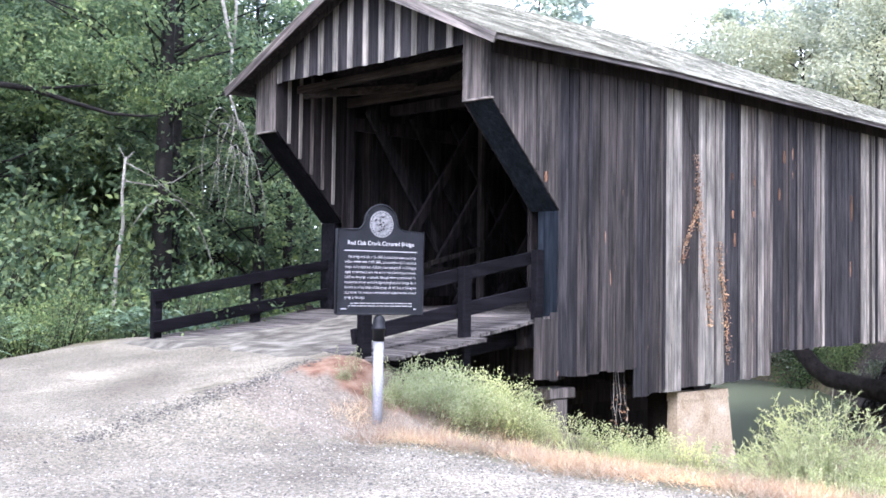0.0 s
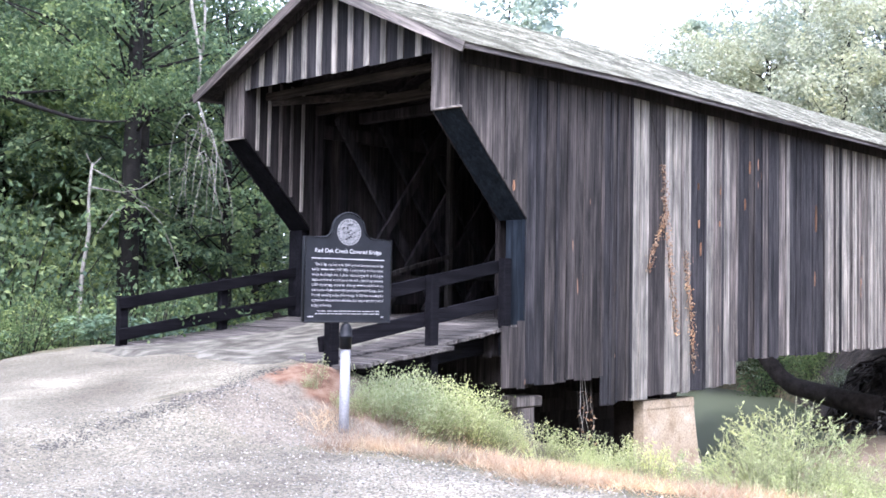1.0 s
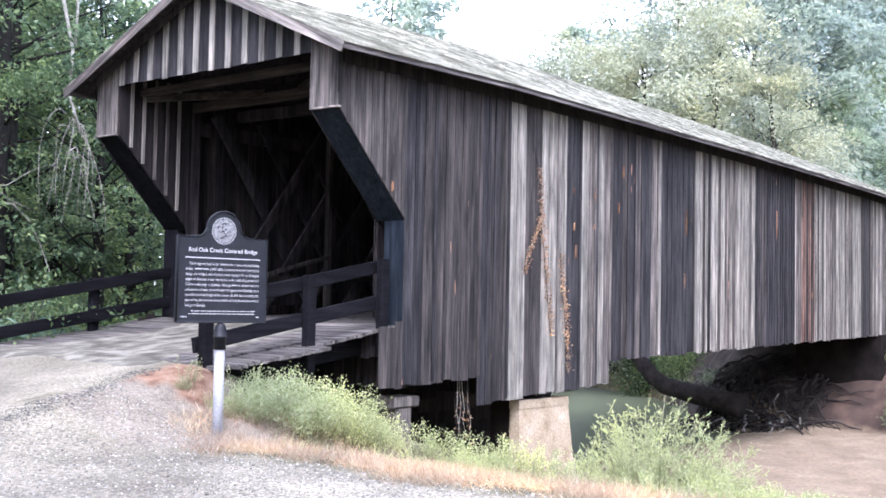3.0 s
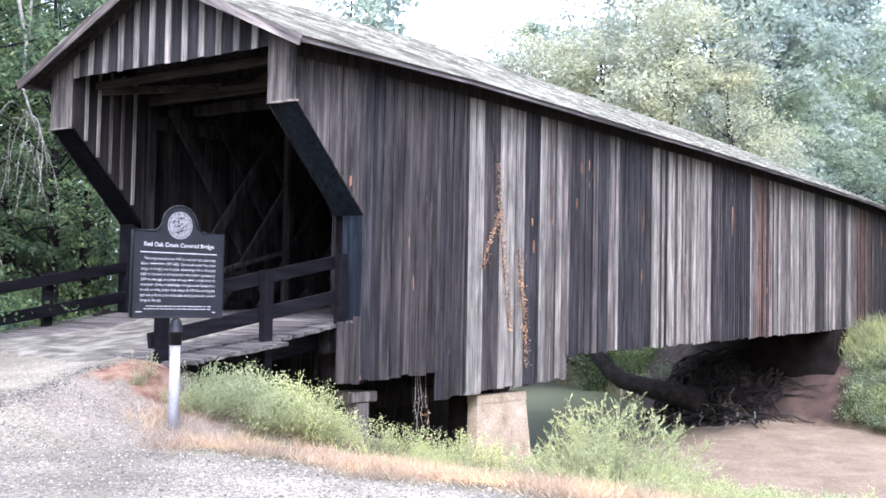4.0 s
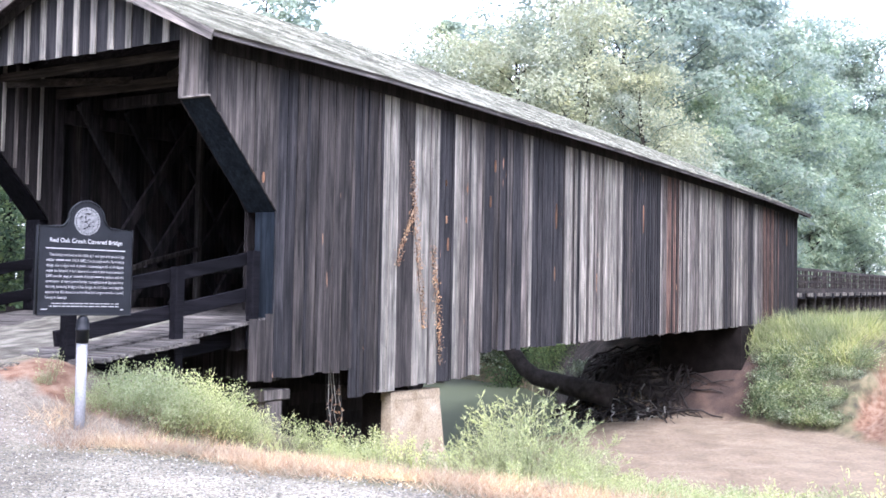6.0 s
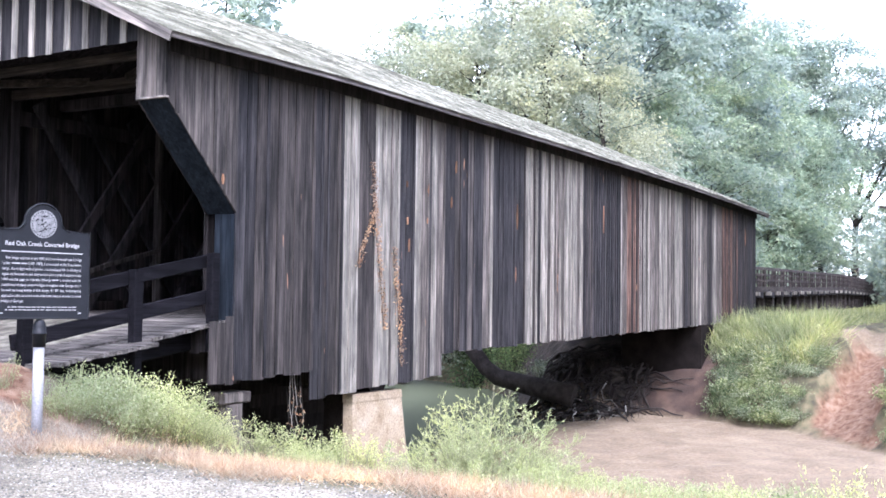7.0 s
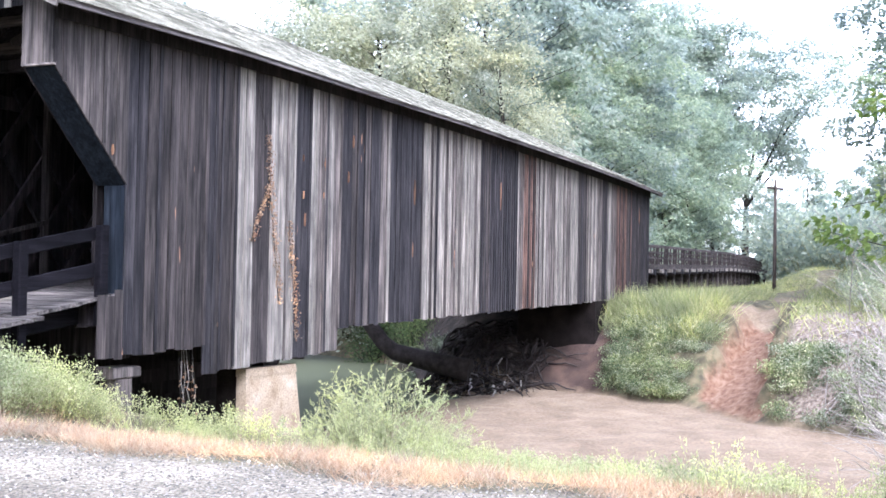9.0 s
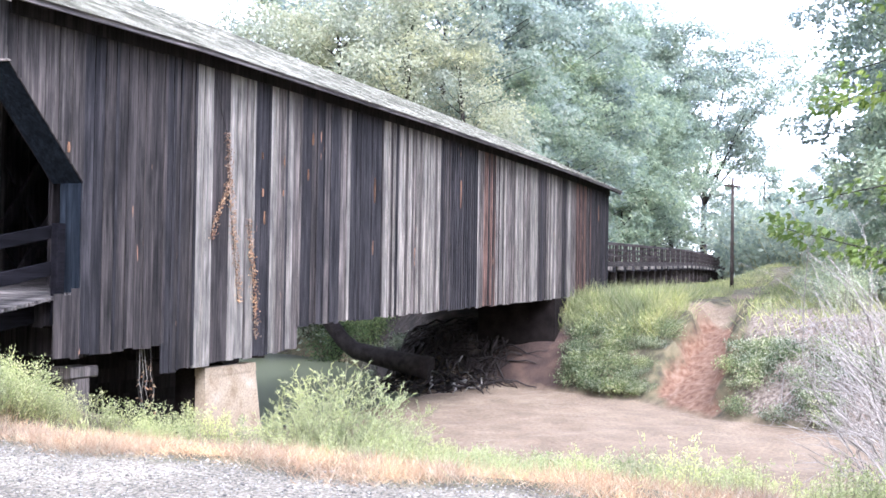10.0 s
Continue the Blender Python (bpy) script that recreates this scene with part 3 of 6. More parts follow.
def side_wall(y, out, siding=True):
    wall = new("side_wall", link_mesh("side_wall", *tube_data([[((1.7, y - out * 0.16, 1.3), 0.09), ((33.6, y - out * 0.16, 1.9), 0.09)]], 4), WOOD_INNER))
    wall.parent = bridge
    wall["label"] = "vertical weathered board-and-batten siding"
    x = 0.0
    while x < LENGTH:
        end = band(x + 0.001)[0]
        x1 = min(x + (rng.uniform(0.19, 0.31) if x < 12 else rng.uniform(0.15, 0.22)), LENGTH)
        if end - x1 < 0.1:
            x1 = min(end, LENGTH)
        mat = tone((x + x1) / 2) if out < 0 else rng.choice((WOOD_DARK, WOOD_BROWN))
        za, top = board_span(x)
        zb, _ = board_span(x1)
        j = rng.uniform(-0.035, 0.03)
        if x1 <= 1.631:
            za, zb = 4.74 - x, 4.74 - x1
        else:
            zb = za = siding_bottom(x + 0.02) + j
        p = y + out * rng.uniform(0, 0.006)
        ya, yb = sorted((p, p - out * 0.024))
        gap = rng.choice((0.002, 0.003, 0.004, 0.007))
        lean = rng.uniform(-0.012, 0.012)
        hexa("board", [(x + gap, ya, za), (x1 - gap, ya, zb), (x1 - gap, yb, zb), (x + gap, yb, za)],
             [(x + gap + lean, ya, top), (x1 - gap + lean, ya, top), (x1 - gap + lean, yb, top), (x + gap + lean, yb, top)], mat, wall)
        if x1 < LENGTH - 0.1 and (rng.random() < (0.55 if x1 < 12 else 0.85) or out > 0):
            c = zb if x1 < 1.631 else max(zb, siding_bottom(x1 + 0.05))
            bw = rng.uniform(0.025, 0.04)
            ba, bb = sorted((p + out * 0.002, p + out * 0.022))
            bm = mat if rng.random() < 0.8 else WOOD_MID if mat is WOOD_LIGHT else rng.choice((WOOD_BROWN, WOOD_DARK))
            k = rng.uniform(-0.03, 0.03)
            hexa("batten", [(x1 - bw, ba, c + k), (x1 + bw, ba, c + k), (x1 + bw, bb, c + k), (x1 - bw, bb, c + k)],
                 [(x1 - bw + lean, ba, top), (x1 + bw + lean, ba, top), (x1 + bw + lean, bb, top), (x1 - bw + lean, bb, top)], bm, wall)
        x = x1
    # short boards below the deck, in front of the portal post
    x = 1.06
    while x < 1.6:
        x1 = min(x + 0.19, 1.62)
        ya, yb = sorted((y, y - out * 0.024))
        block("board", x + 0.003, x1 - 0.003, ya, yb, 0.4 + rng.uniform(-0.02, 0.02), deck_z(1.3) + (0.02 if x < 1.2 else rng.uniform(0.0, 0.12)), WOOD_BROWN, wall)
        x = x1
    if out < 0:
        # places where splinters broke away and left bare orange wood
        for x, z, w, h in ((1.27, 3.62, 0.045, 0.13), (6.76, 4.07, 0.018, 0.1), (6.79, 3.34, 0.018, 0.12), (7.58, 4.03, 0.02, 0.22), (7.56, 3.39, 0.018, 0.09),
                           (6.86, 2.85, 0.025, 0.2), (8.75, 4.63, 0.03, 0.2), (8.56, 3.85, 0.025, 0.18), (11.73, 3.76, 0.055, 0.46), (11.66, 2.4, 0.035, 0.26), (17.19, 4.07, 0.06, 0.6),
                           (32.05, 4.39, 0.08, 0.5)):
            k = rng.uniform(-0.15, 0.15)
            f = [(k, -0.62), (0.3, -0.25), (0.42, 0.05), (0.22, 0.3), (k + 0.1, 0.66), (-0.25, 0.22), (-0.45, -0.02), (-0.2, -0.33)]
            vs = [(x + w * a, y - d, z + h * c) for d in (0.0, 0.034) for a, c in f]
            scar = new("splinter_scar", link_mesh("splinter_scar", vs, [tuple(range(8)), tuple(range(15, 7, -1))] + [(i, 8 + i, 8 + (i + 1) % 8, (i + 1) % 8) for i in range(8)], WOOD_RAW))
            scar.parent = wall
    return wall


def eave_shade_boards(y, out):
    """Dark horizontal boards along the head of the siding, standing in for soffit shade."""
    for a, b in zip(ROOF_X[:-1], ROOF_X[1:]):
        a, b = max(a, 0.0), min(b, LENGTH)
        ya, yb = sorted((y + out * 0.03, y + out * 0.055))
        q = lambda d: [(a, ya, roof_z(a, 0.0) + d), (b, ya, roof_z(b, 0.0) + d), (b, yb, roof_z(b, 0.0) + d), (a, yb, roof_z(a, 0.0) + d)]
        # The dark wood carries the shade under the eave.
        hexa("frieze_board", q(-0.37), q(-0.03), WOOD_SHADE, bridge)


side_wall(0.0, -1)
side_wall(WIDTH, 1)
eave_shade_boards(0.0, -1)
eave_shade_boards(WIDTH, 1)


def portal(x0, sgn):
    """Boarded gable, thick side cheeks with slanted undersides and posts, at one end."""
    gable = block("gable", x0 + sgn * 0.05, x0 + sgn * 0.10, 0.3, WIDTH - 0.3, roof_z(x0, 0) - 0.10, roof_z(x0, 0) + 0.02, WOOD_INNER, bridge, "board-and-batten gable with pale battens")
    y = 0.0
    while y < WIDTH - 0.02:
        w = 0.205
        y1 = min(y + w, WIDTH)
        cheek = y1 < 0.64 or y > WIDTH - 0.62
        low = 4.74 if cheek else 5.62 + rng.uniform(-0.02, 0.012)
        pale = int(y / w + 0.5) % 2 == 0
        mat = (WOOD_LIGHT if pale and not cheek else WOOD_MID if cheek else WOOD_DARK)
        inset = 0.0 if pale or cheek else 0.022
        xa, xb = sorted((x0 + sgn * inset, x0 + sgn * (inset + 0.024)))
        half = 0.035 if pale and not cheek else 0.0
        ya, yb = y + 0.002 + half, y1 - 0.002 - half
        if not pale and not cheek:
            ya, yb = y - 0.05, y1 + 0.05
        ta, tb = roof_z(x0, ya) - 0.02, roof_z(x0, yb) - 0.02
        hexa("board", [(xa, ya, low), (xb, ya, low), (xb, yb, low), (xa, yb, low)], [(xa, ya, ta), (xb, ya, ta), (xb, yb, tb), (xa, yb, tb)], mat, gable)
        y = y1
    for ya, yb, yin, inner in ((0.0, 0.6, 0.62, 1), (WIDTH - 0.6, WIDTH, WIDTH - 0.62, -1)):
        cheek = new("portal_cheek", link_mesh("portal_cheek", [
            (x0 + sgn * 0.03, ya + 0.03, 4.735), (x0 + sgn * 0.03, yb, 4.735), (x0 + sgn * 1.63, yb, 3.105), (x0 + sgn * 1.63, ya + 0.03, 3.105),
            (x0 + sgn * 0.03, ya + 0.03, 4.79), (x0 + sgn * 0.03, yb, 4.79), (x0 + sgn * 1.63, yb, 3.16), (x0 + sgn * 1.63, ya + 0.03, 3.16)], BOX_FACES, PAINT_BLUE if inner > 0 else PAINT_BLACK))
        cheek.parent = bridge
        cheek["label"] = "dark painted slanted underside of the portal cheek"
        block("cheek_sill", *sorted((x0 - sgn * 0.02, x0 + sgn * 0.05)), ya - 0.01, yb, 4.715, 4.742, WOOD_EDGE, cheek)
        post = block("portal_post", *sorted((x0 + sgn * 1.6, x0 + sgn * 1.9)), *((ya + 0.03, ya + 0.42) if inner > 0 else (yb - 0.42, yb - 0.03)), deck_z(1.5) - 0.6 if sgn > 0 else 1.6, 3.1, PAINT_BLUE if inner > 0 else PAINT_BLACK, bridge, "dark blue-grey painted square portal post")
        x = 0.03
        while x < 1.9:
            x1 = x + 0.27
            lo = max(4.77 - x, 3.1) if x < 1.63 else deck_z(2) + 0.05
            hi = min(roof_z(x0, yin), 5.9) - 0.05
            a, b = sorted((yin, yin + inner * 0.022))
            lo1 = max(4.77 - x1, 3.1) if x1 < 1.63 else lo if x > 1.63 else 3.1
            xa, xb = x0 + sgn * (x + 0.003), x0 + sgn * (x1 - 0.003)
            # Mostly the shade-dark wood: the portal's gloom is in the colour.
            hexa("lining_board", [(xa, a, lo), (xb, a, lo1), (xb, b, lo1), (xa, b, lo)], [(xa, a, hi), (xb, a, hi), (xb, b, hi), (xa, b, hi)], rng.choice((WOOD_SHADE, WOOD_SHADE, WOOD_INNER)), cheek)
            if x > 0.2:
                a2, b2 = sorted((yin + inner * 0.024, yin + inner * 0.042))
                xa, xb = sorted((x0 + sgn * (x - 0.035), x0 + sgn * (x + 0.035)))
                lo2 = lo + 0.05
                # Battens further in drop to the shade-dark wood, as if unlit.
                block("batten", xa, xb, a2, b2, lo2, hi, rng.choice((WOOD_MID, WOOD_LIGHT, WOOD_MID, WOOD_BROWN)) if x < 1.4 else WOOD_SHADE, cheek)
            x = x1


portal(0.0, 1)
portal(LENGTH, -1)

# cross timbers and knee braces just inside the near portal
for x, z, h in ((0.55, 5.56, 0.14), (1.75, 5.46, 0.18)):
    beam("portal_beam", (x, 0.1, z), (x, 6.05, z), 0.14, h, WOOD_BEAM, bridge)
for a, b in (((0.55, 0.7, 5.45), (1.75, 2.6, 5.55)), ((0.55, 5.4, 5.45), (1.75, 3.5, 5.55))):
    beam("knee_brace", a, b, 0.1, 0.14, WOOD_BEAM, bridge)
for x, y in ((5.1, 0.56), (5.3, 5.27)):
    beam("inner_post", (x, y, deck_z(x)), (x, y, 5.4), 0.15, 0.12, WOOD_DUN, bridge, (0, 1, 0))
for a, b in (((2.6, 5.2, 1.95), (3.72, 5.2, 2.36)), ((3.72, 5.2, 2.36), (5.3, 5.2, 2.74))):
    beam("leaning_rail", a, b, 0.05, 0.09, WOOD_DUN, bridge)
for y, s in ((0.9, 1), (5.25, -1)):
    beam("guard_rail", (2.2, y, deck_z(2.2) + 0.75), (20.0, y, deck_z(20) + 0.75), 0.05, 0.12, WOOD_BROWN, bridge)

# lattice trusses, floor beams, tie beams inside
for y in (0.62, 0.74, 5.41, 5.53):
    for i in range(24):
        x = 4.3 + i * 1.2
        # The outer lattice layers take darker wood to sink them into shade.
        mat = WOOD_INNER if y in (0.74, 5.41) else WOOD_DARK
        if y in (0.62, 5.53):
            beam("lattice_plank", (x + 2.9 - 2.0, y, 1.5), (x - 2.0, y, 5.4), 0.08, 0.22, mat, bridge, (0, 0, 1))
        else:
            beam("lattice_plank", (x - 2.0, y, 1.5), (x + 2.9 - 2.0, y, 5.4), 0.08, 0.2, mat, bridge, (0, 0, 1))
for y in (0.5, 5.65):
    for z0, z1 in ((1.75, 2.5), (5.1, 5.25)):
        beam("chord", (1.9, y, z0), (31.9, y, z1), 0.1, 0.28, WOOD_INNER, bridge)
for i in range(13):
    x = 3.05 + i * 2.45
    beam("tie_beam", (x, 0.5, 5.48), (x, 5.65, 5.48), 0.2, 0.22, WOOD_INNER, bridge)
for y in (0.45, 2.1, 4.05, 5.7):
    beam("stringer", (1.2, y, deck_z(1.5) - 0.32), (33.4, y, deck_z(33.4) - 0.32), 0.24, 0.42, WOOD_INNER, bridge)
x = 1.55
while x < 33.5:
    z = deck_z(x) - 0.07
    hexa("floor_plank", [(x, 0.45, z), (x + 0.235, 0.45, z), (x + 0.235, 5.7, z), (x, 5.7, z)], [(x, 0.45, z + 0.06), (x + 0.235, 0.45, z + 0.06), (x + 0.235, 5.7, z + 0.06), (x, 5.7, z + 0.06)], WOOD_DUN if x > 3.2 else PLANK, bridge)
    x += 0.24

# roof: boards below, shingles in courses above, fascia and rake boards
roof_vs, roof_fs = [], []
for x in ROOF_X:
    for y, dz in ((-0.42, 0), (MID, 0), (WIDTH + 0.42, 0), (WIDTH + 0.42, 0.03), (MID, 0.03), (-0.42, 0.03)):
        roof_vs.append((x, y, roof_z(x, y) + dz))
for i in range(len(ROOF_X) - 1):
    for k in range(6):
        a, b = 6 * i + k, 6 * i + (k + 1) % 6
        roof_fs.append((a, a + 6, b + 6, b))
last = 6 * (len(ROOF_X) - 1)
roof_fs += [(0, 1, 4, 5), (1, 2, 3, 4), (last + 1, last, last + 5, last + 4), (last + 2, last + 1, last + 4, last + 3)]
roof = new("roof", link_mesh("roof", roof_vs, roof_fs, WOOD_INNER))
roof.parent = bridge
roof["label"] = "low gable roof of grey weathered wood shingles"
COURSES, EXPOSE = 26, 3.56 / 26
shingle_rest_v, shingle_rest_f = [], []
near_shingles = 0
for slope in (-1, 1):
    for c in range(COURSES):
        run0, run1 = 3.56 - c * EXPOSE, 3.56 - (c + 1) * EXPOSE - 0.07
        run1 = max(run1, 0.0)
        x = -0.42 - rng.uniform(0, 0.1)
        while x < 34.05:
            x1 = min(x + rng.uniform(0.12, 0.24), 34.1)
            xa = max(x, -0.42)
            y0, y1 = MID + slope * run0, MID + slope * run1
            t = 0.022 + rng.uniform(-0.004, 0.008)
            z0, z1 = roof_z(xa, y0) + 0.034, roof_z(xa, y1) + 0.032
            q0 = [(xa, y0, z0), (x1 - 0.006, y0, z0), (x1 - 0.006, y1, z1), (xa, y1, z1)]
            q1 = [(xa, y0, z0 + t), (x1 - 0.006, y0, z0 + t), (x1 - 0.006, y1, z1 + 0.006), (xa, y1, z1 + 0.006)]
            if slope > 0:
                q0, q1 = [q0[i] for i in (1, 0, 3, 2)], [q1[i] for i in (1, 0, 3, 2)]
            if slope < 0 and c < 8 and x < 6 and near_shingles < 290:
                hexa("shingle", q0, q1, SHINGLE, roof)
                near_shingles += 1
            else:
                o = len(shingle_rest_v)
                shingle_rest_v += q0 + q1
                shingle_rest_f += [tuple(o + i for i in f) for f in BOX_FACES[1:]]
            x = x1
rest = new("shingles", link_mesh("shingles", shingle_rest_v, shingle_rest_f, SHINGLE))
rest.parent = roof
tagged(rest, "grey weathered wood shingles in courses", kind="stuff")
for y, s in ((-0.435, -1), (WIDTH + 0.435, 1)):
    for a, b in zip(ROOF_X[:-1], ROOF_X[1:]):
        za, zb = eave_z(a) - 0.02, eave_z(b) - 0.02
        beam("fascia_board", (a, y, za), (b, y, zb), 0.03, 0.11, WOOD_EAVE, roof)
for x, o in ((-0.40, -1), (34.07, 1)):
    for y in (-0.45, WIDTH + 0.45):
        beam("rake_board", (x, y, roof_z(x, y) - 0.045), (x, MID, ridge_z(x) - 0.045), 0.03, 0.17, WOOD_EDGE if y < 0 else WOOD_RAKE, roof)
        beam("frieze_board", (x - o * 0.3, y + (0.5 if y < 0 else -0.5), roof_z(x, y + (0.5 if y < 0 else -0.5)) - 0.07), (x - o * 0.3, MID, ridge_z(x) - 0.07), 0.03, 0.13, WOOD_BROWN, roof)
for i in range(30):
    x = 0.3 + i * 1.15
    for y in (-0.4, WIDTH + 0.4):
        beam("rafter", (x, y, roof_z(x, y) - 0.06), (x, MID, ridge_z(x) - 0.06), 0.07, 0.11, WOOD_INNER, roof)

# ---- piers under the bridge ----
def pier(x0, x1, y0, y1, z0, z1, batter, mat, label):
    """A battered shaft in two pours under a flat cap."""
    t = thing("bridge_pier", label, "bridge pier", "bridge piers")

    def ring(z, out=0.0):
        k = (z1 - z) / (z1 - z0)
        return [(x0 - 0.1 * batter * k - out, y0 - 0.2 * batter * k - out, z), (x1 + batter * k + out, y0 - 0.2 * batter * k - out, z), (x1 + batter * k + out, y1 + out, z), (x0 - 0.1 * batter * k - out, y1 + out, z)]

    zs = [z0, z0 + (z1 - z0) * 0.62, z1 - 0.16, z1]
    hexa("lower_pour", ring(zs[0], 0.02), ring(zs[1], 0.02), mat, t)
    hexa("upper_pour", ring(zs[1]), ring(zs[2]), mat, t)
    hexa("cap", ring(zs[2], 0.012), ring(zs[3], 0.012), mat, t)
    return t


pier(5.12, 6.8, 0.1, 0.3, -3.2, 0.0, 0.5, CONCRETE, "tan stained concrete bridge pier with sloping sides")
# Extra block: its dark colour stands for the tan pier's unlit side.
pier(5.2, 6.7, 0.33, 0.8, -3.2, 0.0, 0.4, STONE_SHADED, "dark backing block added for the tan pier's shaded side")
pier(5.25, 6.95, 5.45, 6.0, -3.2, 0.0, 0.55, STONE_SHADED, "concrete bridge pier under the far truss, shade in its colour")
pier(26.0, 27.5, -0.1, 2.8, -3.2, 1.03, 0.2, STONE_SHADED, "concrete bridge pier beside the dirt bank, shade in its colour")
for x, y in ((1.9, 0.35), (1.9, 3.0), (1.9, 5.7)):
    stub = thing("timber_support", "weathered timber post with a cap under the bridge end", "timber support", "timber supports")
    z = float(ground_z(x, y)) - 0.3
    beam("post", (x, y, z), (x, y, 0.05), 0.4, 0.4, WOOD_MID, stub, (0, 1, 0))
    beam("cap", (x - 0.3, y, 0.15), (x + 0.34, y, 0.15), 0.42, 0.18, WOOD_MID, stub)
beam("sill_beam", (1.9, 0.2, 0.62), (1.9, 5.9, 0.62), 0.3, 0.5, WOOD_INNER, bridge)
beam("sill_beam", (6.1, 0.2, 0.55), (6.1, 5.9, 0.55), 0.6, 1.1, WOOD_INNER, bridge)
beam("sill_beam", (26.7, 0.3, 1.3), (26.7, 5.8, 1.3), 0.6, 0.5, WOOD_INNER, bridge)

# Dark planks added to stand for the unlit hollow behind the support post.
for i in range(10):
    z = -2.1 + i * 0.26
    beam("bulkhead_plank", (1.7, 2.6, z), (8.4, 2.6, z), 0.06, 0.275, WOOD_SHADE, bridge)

# ---- approach deck and its rails ----
approach = thing("approach_deck", "sloping plank approach deck with black timber rails", "bridge approach")
for y in (0.62, 2.0, 4.1, 5.6):
    beam("stringer", (-2.35, y, deck_z(-2.35) - 0.26), (1.58, y, deck_z(1.5) - 0.26), 0.22, 0.34, PAINT_BLACK, approach)
x = -2.35
while x < 1.5:
    w = rng.uniform(0.19, 0.25)
    out = -0.28 + rng.uniform(-0.05, 0.05) if x < -0.3 else 0.12 + rng.uniform(-0.04, 0.04)
    za, zb = deck_z(x) - 0.06 + rng.uniform(0, 0.012), deck_z(x + w) - 0.06
    hexa("plank", [(x, out, za), (x + w - 0.03, out, zb), (x + w - 0.03, 6.35, zb), (x, 6.35, za)], [(x, out, za + 0.055), (x + w - 0.03, out, zb + 0.055), (x + w - 0.03, 6.35, zb + 0.055), (x, 6.35, za + 0.055)], PLANK, approach)
    x += w
rows, fr = [-2.95] + [-2.55 + 0.25 * i for i in range(17)], (0, 0.03, 0.1, 0.25, 0.4, 0.55, 0.7, 0.85, 0.95, 1)
vs = []
for i, x in enumerate(rows):
    ya = float(np.interp(x, [-2.95, -2.1, -1.6, -0.8, 0.1, 0.9, 1.6], [0.35, 1.2, 1.45, 1.2, 1.5, 1.35, 1.8])) + rng.uniform(-0.12, 0.12)
    yb = float(np.interp(x, [-2.95, -2.1, -1.6, -0.8, 0.1, 0.9, 1.6], [6.5, 5.9, 5.3, 5.1, 4.6, 4.75, 4.4])) + rng.uniform(-0.12, 0.12)
    for f in fr:
        y = ya + (yb - ya) * f
        top = max(deck_z(x), float(ground_z(x, y))) if x > -2.8 else float(ground_z(x, y)) - 0.03
        vs.append((x, y, top + (-0.03 if f in (0, 1) or i in (0, len(rows) - 1) else 0.006 if f in (0.03, 0.95) else 0.012 + 0.005 * math.sin(5 * y + x))))
k = len(fr)
layer = new("dust_layer", link_mesh("dust_layer", vs, [(k * i + q, k * i + k + q, k * i + k + q + 1, k * i + q + 1) for i in range(len(rows) - 1) for q in range(k - 1)], DUST))
for p in layer.data.polygons:
    p.use_smooth = True
layer.parent = approach
layer["label"] = "pale gravel dust packed on the planks"
for y, w in ((0.55, 0.25), (0.82, 0.25)):
    beam("runner_board", (-2.3, y, deck_z(-2.3) + 0.012), (2.6, y, deck_z(2.6) + 0.02), w, 0.035, PLANK, approach)
RAIL_TOP = {0.15: (2.2, 0.187), 6.02: (2.1, 0.172)}
RAIL_LOW = {0.15: (1.66, 0.172), 6.02: (1.55, 0.165)}
for y, posts in ((0.15, (-2.3, -0.36, 1.28)), (6.02, (-2.1, -0.02, 1.75))):
    for x in posts:
        g = deck_z(x)
        top = RAIL_TOP[y][0] + RAIL_TOP[y][1] * x + 0.02
        beam("rail_post", (x, y, g - 0.45), (x, y, top), 0.17, 0.15, PAINT_BLACK, approach, (0, 1, 0))
    s = -1 if y < 1 else 1
    a, b = posts[0] - 0.12, posts[-1] + 0.1
    for (z0, k), h in ((RAIL_TOP[y], 0.2), (RAIL_LOW[y], 0.21)):
        beam("rail", (a, y + s * -0.11, z0 + k * a - h / 2), (b, y + s * -0.11, z0 + k * b - h / 2), 0.06, h, PAINT_BLACK, approach)
block("abutment", -2.7, -2.35, -0.1, 6.3, -1.0, 0.78, PAINT_BLACK, approach, "dark timber abutment wall")


